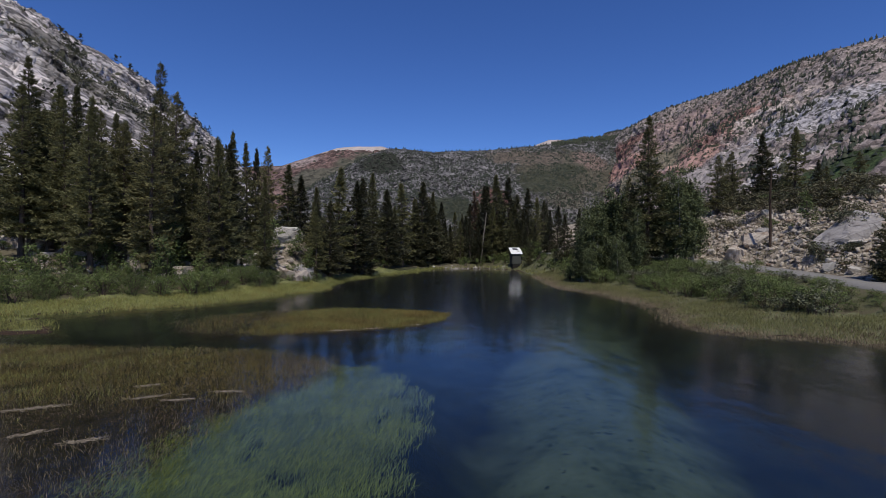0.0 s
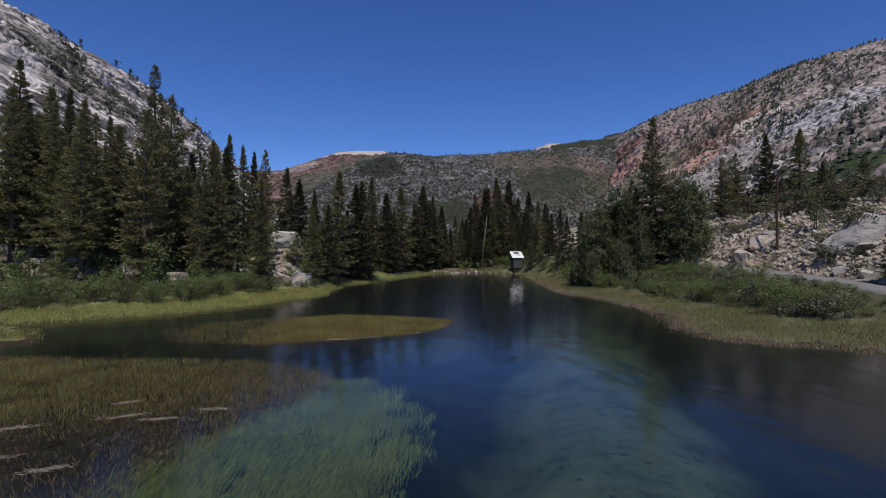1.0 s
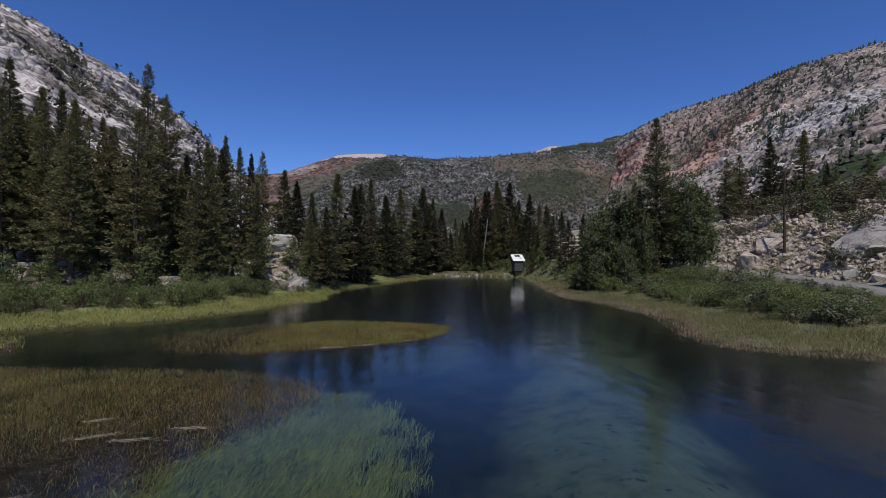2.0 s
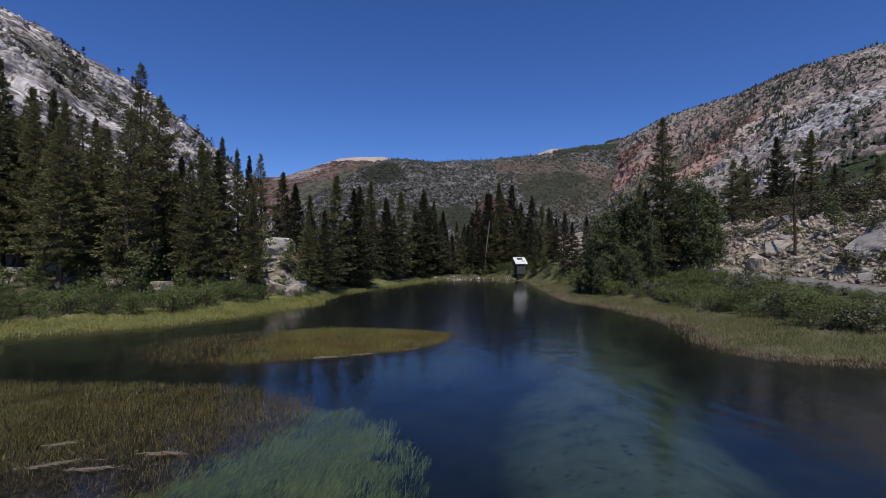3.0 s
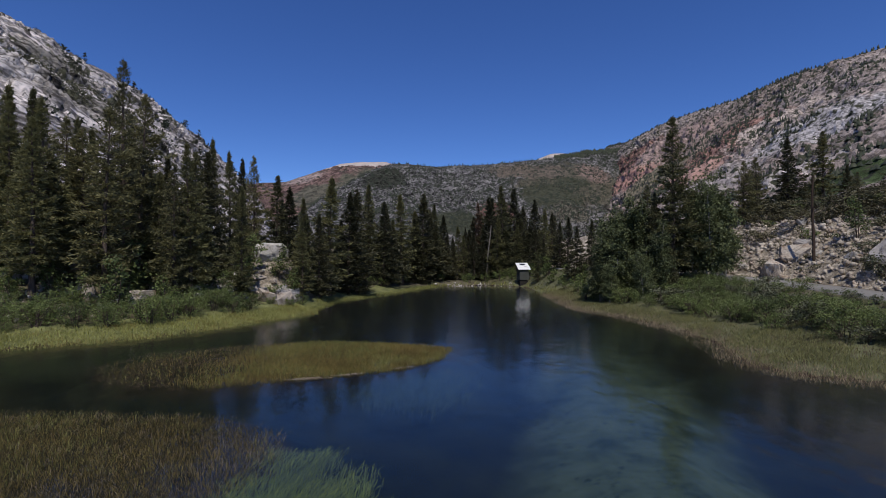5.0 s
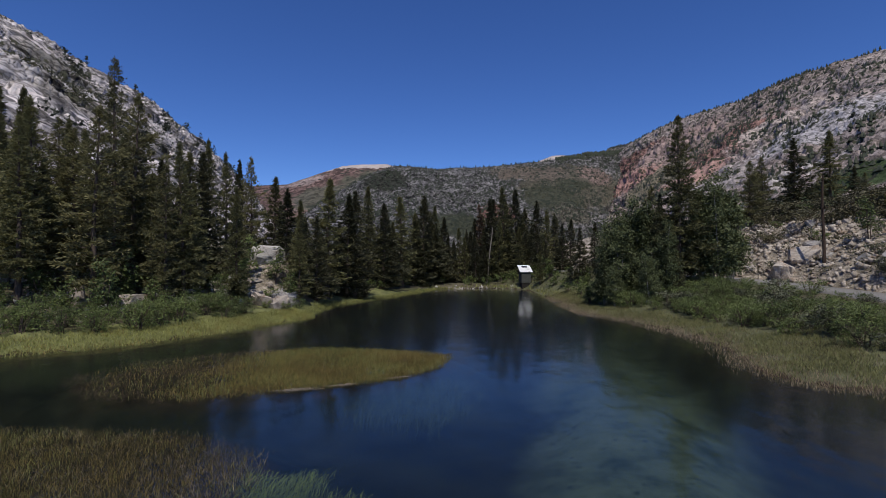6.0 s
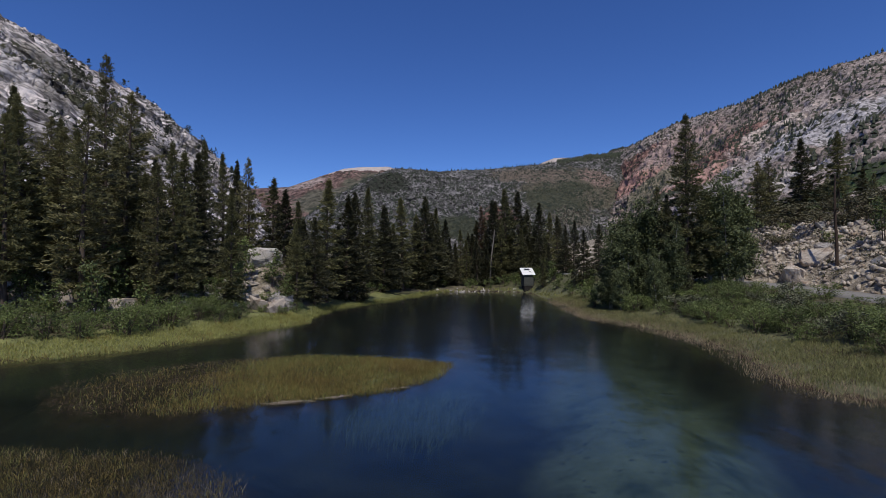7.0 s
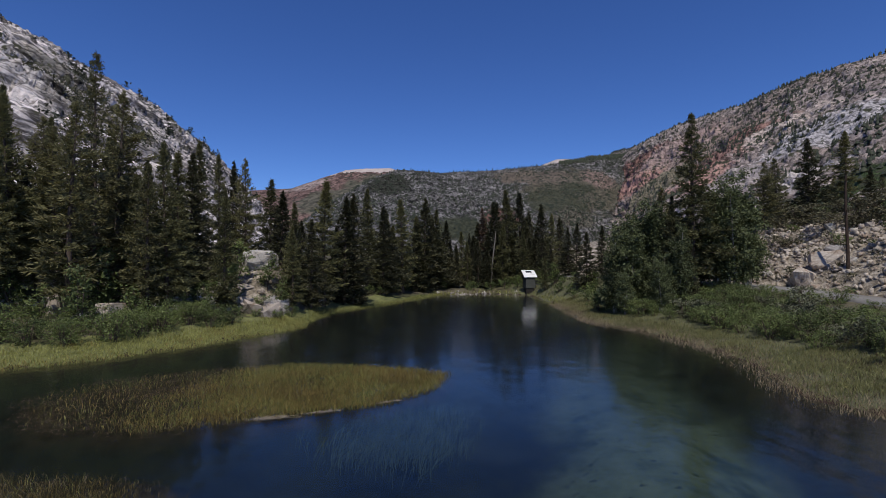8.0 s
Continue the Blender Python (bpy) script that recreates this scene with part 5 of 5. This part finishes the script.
# ---- snag and drift ----
def snag(x, y, height, bark="bark_dark", label="bare dark dead trunk above the road", lean=0.01):
    e = thing("dead_trunk", (x, y, zg(x, y) - 0.1), 0, label, "dead tree")
    zs = np.linspace(0, height, 9)
    me = mesh_np("trunk", *tube([(0.04 * math.sin(z) + lean * z, 0.01 * z, z) for z in zs], [0.12 * (1 - 0.5 * z / height) + 0.01 for z in zs], 8), (), True)
    part("trunk", me, M[bark], e)
    for k in range(9):
        z, a, ln = random.uniform(0.35, 0.95) * height, random.uniform(0, 6.28), random.uniform(0.3, 0.9)
        d = np.array([math.cos(a), math.sin(a), 0.25])
        p = np.array([0.04 * math.sin(z) + lean * z, 0.01 * z, z])
        part("branch", mesh_np("branch", *tube([p, p + d * ln * 0.5, p + d * ln], [0.03, 0.02, 0.006], 4)), M[bark], e)
    return e


snag(29.7, 44.4, 7.2)
snag(6.4, 83.6, 9.0, "bark_grey", "pale bare dead trunk leaning among dark firs", 0.1)


def drift(x, y, length, width, turn):
    """A mat of bleached straw caught at the reeds' edge."""
    rng = np.random.default_rng(int(abs(x * 100)))
    n = int(420 * length * max(width, 0.1) / 0.2)
    u = rng.normal(0, 0.4, n)
    B = np.stack([u * length * 0.8, 0.04 * np.sin(u * 3) + rng.normal(0, width * 0.4, n), rng.uniform(0.0, 0.035, n)], 1)
    a = rng.normal(0, 0.28, n)
    A = np.stack([np.cos(a), np.sin(a), rng.normal(0, 0.05, n)], 1)
    L = rng.uniform(0.08, 0.3, n)
    D = unit(np.cross(A, rng.normal(0, 0.3, (n, 3)) + (0, 0, 1)))
    ob = solo("drift_mat", mesh_np("drift_mat", *kites(B, A, D, L, rng.uniform(0.006, 0.014, n)), (M["straw"],)), "bleached straw drift at the sedge's edge", "drift", kind="stuff")
    ob.matrix_basis = pose(x, y, 0.02, 0, 0, turn)
    return ob


for row in [(-4.9, 21.35, 0.9, 0.2, 10), (-3.6, 21.9, 0.8, 0.06, 18), (-1.9, 22.9, 0.6, 0.05, 20), (-9.7, 11.1, 1.0, 0.07, 22), (-10.5, 10.8, 0.8, 0.06, 10), (-7.7, 11.95, 0.7, 0.06, 20), (-6.8, 11.8, 0.7, 0.05, 4), (-5.9, 12.5, 0.6, 0.1, -5), (-7.3, 9.3, 0.5, 0.07, 14), (-8.6, 9.6, 0.6, 0.05, 30), (-8.3, 12.9, 0.5, 0.05, 12)]:
    drift(*row)

# ---- trees and scrub on the mountains ----
def far_trees(name, V, n, keep, height, material, label, seed, scrub=False, low=0.0):
    """Many small trees or bushes set on a mountainside, in one mesh."""
    rng = np.random.default_rng(seed)
    nu, nv = V.shape[:2]
    U, T = rng.random(n) * (nu - 1.01), (low + (1 - low) * rng.random(n)) * (nv - 4.01)
    i, j = U.astype(int), T.astype(int)
    a, b = (U - i)[:, None], (T - j)[:, None]
    P = (V[i, j] * (1 - a) + V[i + 1, j] * a) * (1 - b) + (V[i, j + 1] * (1 - a) + V[i + 1, j + 1] * a) * b
    ok = rng.random(n) < keep(U / nu, T / (nv - 4), P)
    P = P[ok]
    H = height * rng.uniform(0.45, 1.25, len(P))
    ang = np.arange(5) / 5 * 2 * np.pi
    Vs, Fs, c = [], [], 0
    for tier, (z0, z1, r) in enumerate([(0.0, 0.6, 0.34), (0.42, 1.05, 0.22)] if not scrub else [(-0.1, 0.6, 0.75), (0.0, 0.9, 0.5)]):
        off = rng.uniform(0, 6.28, len(P))
        jit = rng.uniform(0.6, 1.3, (len(P), 5))
        ring = np.stack([np.cos(ang[None] + off[:, None]) * jit * r, np.sin(ang[None] + off[:, None]) * jit * r, np.full((len(P), 5), z0) + rng.uniform(-0.06, 0.06, (len(P), 5))], 2) * H[:, None, None] + P[:, None]
        tip = P[:, None] + np.stack([rng.normal(0, 0.04, len(P)), rng.normal(0, 0.04, len(P)), np.full(len(P), z1)], 1)[:, None] * H[:, None, None]
        Vs.append(np.concatenate([ring, tip], 1).reshape(-1, 3))
        base = np.arange(len(P))[:, None] * 6 + c
        for k in range(5):
            Fs.append(base + (k, (k + 1) % 5, 5))
        c += len(P) * 6
    return solo(name, mesh_np(name, np.concatenate(Vs), np.concatenate(Fs), (M[material],)), label, "far woods", kind="stuff")


M["far_brush"] = leaf_mat("far_brush", (0.05, 0.052, 0.03), (0.13, 0.125, 0.075), 0.05, 0.1)
M["far_green"] = leaf_mat("far_conifers", (0.014, 0.02, 0.013), (0.045, 0.052, 0.03), 0.02, 0.05)


def far_bushes(name, V, n, keep, size, quads, material, label, seed, tall=0.6):
    """Ragged clumps of leaf quads on a mountainside, in one mesh."""
    rng = np.random.default_rng(seed)
    nu, nv = V.shape[:2]
    U, T = rng.random(n) * (nu - 1.01), rng.random(n) * (nv - 4.01)
    i, j = U.astype(int), T.astype(int)
    P = V[i, j] * 0.5 + V[i + 1, j + 1] * 0.5
    P = P[rng.random(n) < keep(U / nu, T / (nv - 4), P)]
    S = size * rng.uniform(0.4, 1.3, len(P))
    P, S = np.repeat(P, quads, 0), np.repeat(S, quads)
    h = rng.uniform(0, 1, len(P))
    spread = np.where(tall > 1, (1 - h) * 0.28, 0.55)
    B = P + rng.normal(0, 1, (len(P), 3)) * (S * spread)[:, None] * (1, 1, 0.2) + (0, 0, 1) * (h * S * tall)[:, None]
    A = unit(rng.normal(0, 1, (len(P), 3)) + (0, 0, 0.3))
    D = unit(np.cross(A, rng.normal(0, 1, (len(P), 3))))
    L = S * rng.uniform(0.16, 0.36, len(P)) * (0.7 if tall > 1 else 1)
    return solo(name, mesh_np(name, *kites(B, A, D, L, L * 0.7), (M[material],)), label, "far woods", kind="stuff")


def dark_crest(u, t, P):
    return ((P[:, 0] > 440) & (P[:, 0] < 800)) * np.clip((t - 0.93) / 0.05, 0, 1)


def crest_only(u, t, P):
    return np.clip(0.6 + wobble(P, 0.01, 3, 5.0) * 1.2, 0.1, 1)


def ridge_and_patches(seed, crest, amount, scale):
    def keep(u, t, P):
        f = wobble(P, scale, 4, seed)
        return np.clip((f * 2.2 + amount), 0, 1) + np.clip((t - 0.96) / 0.03, 0, 1) * crest
    return keep


def along(segments, width):
    """Nearness to lines on the slope."""
    def keep(u, t, P):
        best = np.full(len(P), 1e9)
        for a, b in segments:
            a, b = np.array(a, float), np.array(b, float)
            q = np.clip(((P - a) @ (b - a)) / ((b - a) @ (b - a)), 0, 1)
            best = np.minimum(best, np.linalg.norm(P - a - q[:, None] * (b - a), axis=1) / (0.5 + q))
        return np.exp(-(best / width) ** 2) * np.clip(0.75 + wobble(P, 0.05, 3, 8.0), 0, 1)
    return keep


far_bushes("cliff_brush", CLIFF_V, 60000, along([((-207, 236, 103), (-167, 201, 76)), ((-256, 329, 133), (-154, 212, 68)), ((-171, 234, 79), (-156, 241, 67))], 7.0), 3.4, 22, "far_brush", "olive brush in the gullies of the granite wall", 90)
far_bushes("cliff_scrub", CLIFF_V, 1700, ridge_and_patches(1.0, 0.5, 0.15, 0.02), 3.6, 26, "far_green", "dark scrub in the cracks of the granite wall", 91)
far_bushes("cliff_pines", CLIFF_V, 900, ridge_and_patches(2.0, 0.5, -0.15, 0.02), 8, 60, "far_green", "small pines along the granite crest", 92, 1.1)
far_trees("rust_ridge_pines", RIGHT_V, 9000, ridge_and_patches(3.0, 0.3, 0.2, 0.008), 8, "far_green", "scattered dark pines on the rust mountainside", 93)
far_trees("rust_ridge_scrub", RIGHT_V, 8000, ridge_and_patches(4.0, 0.3, 0.25, 0.01), 4.5, "far_green", "dark scrub dotting the rust mountainside", 94, True)
far_trees("grey_ridge_pines", GREY_V, 8000, ridge_and_patches(5.0, 0.12, 0.05, 0.006), 8, "far_green", "dark pines over the distant grey mountain", 95)
far_trees("grey_ridge_scrub", GREY_V, 5200, ridge_and_patches(6.0, 0.1, 0.2, 0.008), 5, "far_green", "dark scrub over the distant grey mountain", 96, True)
far_trees("rust_crest_pines", RIGHT_V, 700, crest_only, 7, "far_green", "row of small dark pines along the rust crest", 97, low=0.985)
far_trees("grey_crest_pines", GREY_V, 500, crest_only, 8, "far_green", "row of small dark pines along the grey crest", 98, low=0.985)
far_trees("dark_crest_wood", GREY_V, 12000, dark_crest, 10, "far_green", "dark strip of wood along the far crest", 99, low=0.9)

# ---- the gauge house ----
def gauge_house(x, y):
    e = thing("gauge_house", (x, y, 0), 9, "small grey timber gauge house with white sloping roof at water", "hut")
    bm = bmesh.new()
    box_bm(bm, (1.4, 1.4, 1.6), (0, 0, 1.75), bevel=0.02)
    part("body", bm, M["shed"], e)
    bm = bmesh.new()
    box_bm(bm, (1.9, 1.85, 0.09), (0, -0.1, 2.98), (32, 0, 0), 0.015)
    r = part("roof", bm, M["white_roof"], e, "white painted sloping metal roof")
    bm = bmesh.new()
    box_bm(bm, (0.85, 0.42, 0.04), (0, 0.25, 3.262), (32, 0, 0), 0.01)
    part("panel", bm, M["panel"], r, "dark flat panel")
    bm = bmesh.new()
    box_bm(bm, (1.25, 1.25, 1.4), (0, 0, 0.2), bevel=0.02)
    part("base", bm, M["dark_wood"], e, "dark shaded pier base")
    return e


gauge_house(11.4, 77.2)


def footbridge(x, y):
    """Plank walk with a two-rail handrail from the hut to the bank."""
    e = thing("footbridge", (x, y, 0), 4, "dark timber footbridge with rails from hut to bank", "footbridge")
    bm = bmesh.new()
    box_bm(bm, (3.4, 0.8, 0.1), (1.7, 0, 0.95), bevel=0.01)
    part("deck", bm, M["dark_wood"], e)
    for px in (0.1, 1.2, 2.3, 3.3):
        bm = bmesh.new()
        box_bm(bm, (0.09, 0.09, 2.6), (px, -0.38, 0.7), bevel=0.008)
        part("post", bm, M["dark_wood"], e)
    for h in (1.45, 1.95):
        bm = bmesh.new()
        box_bm(bm, (3.4, 0.05, 0.1), (1.7, -0.43, h), bevel=0.006)
        part("rail", bm, M["shed"], e, "weathered grey handrail")
    return e


footbridge(12.2, 77.4)
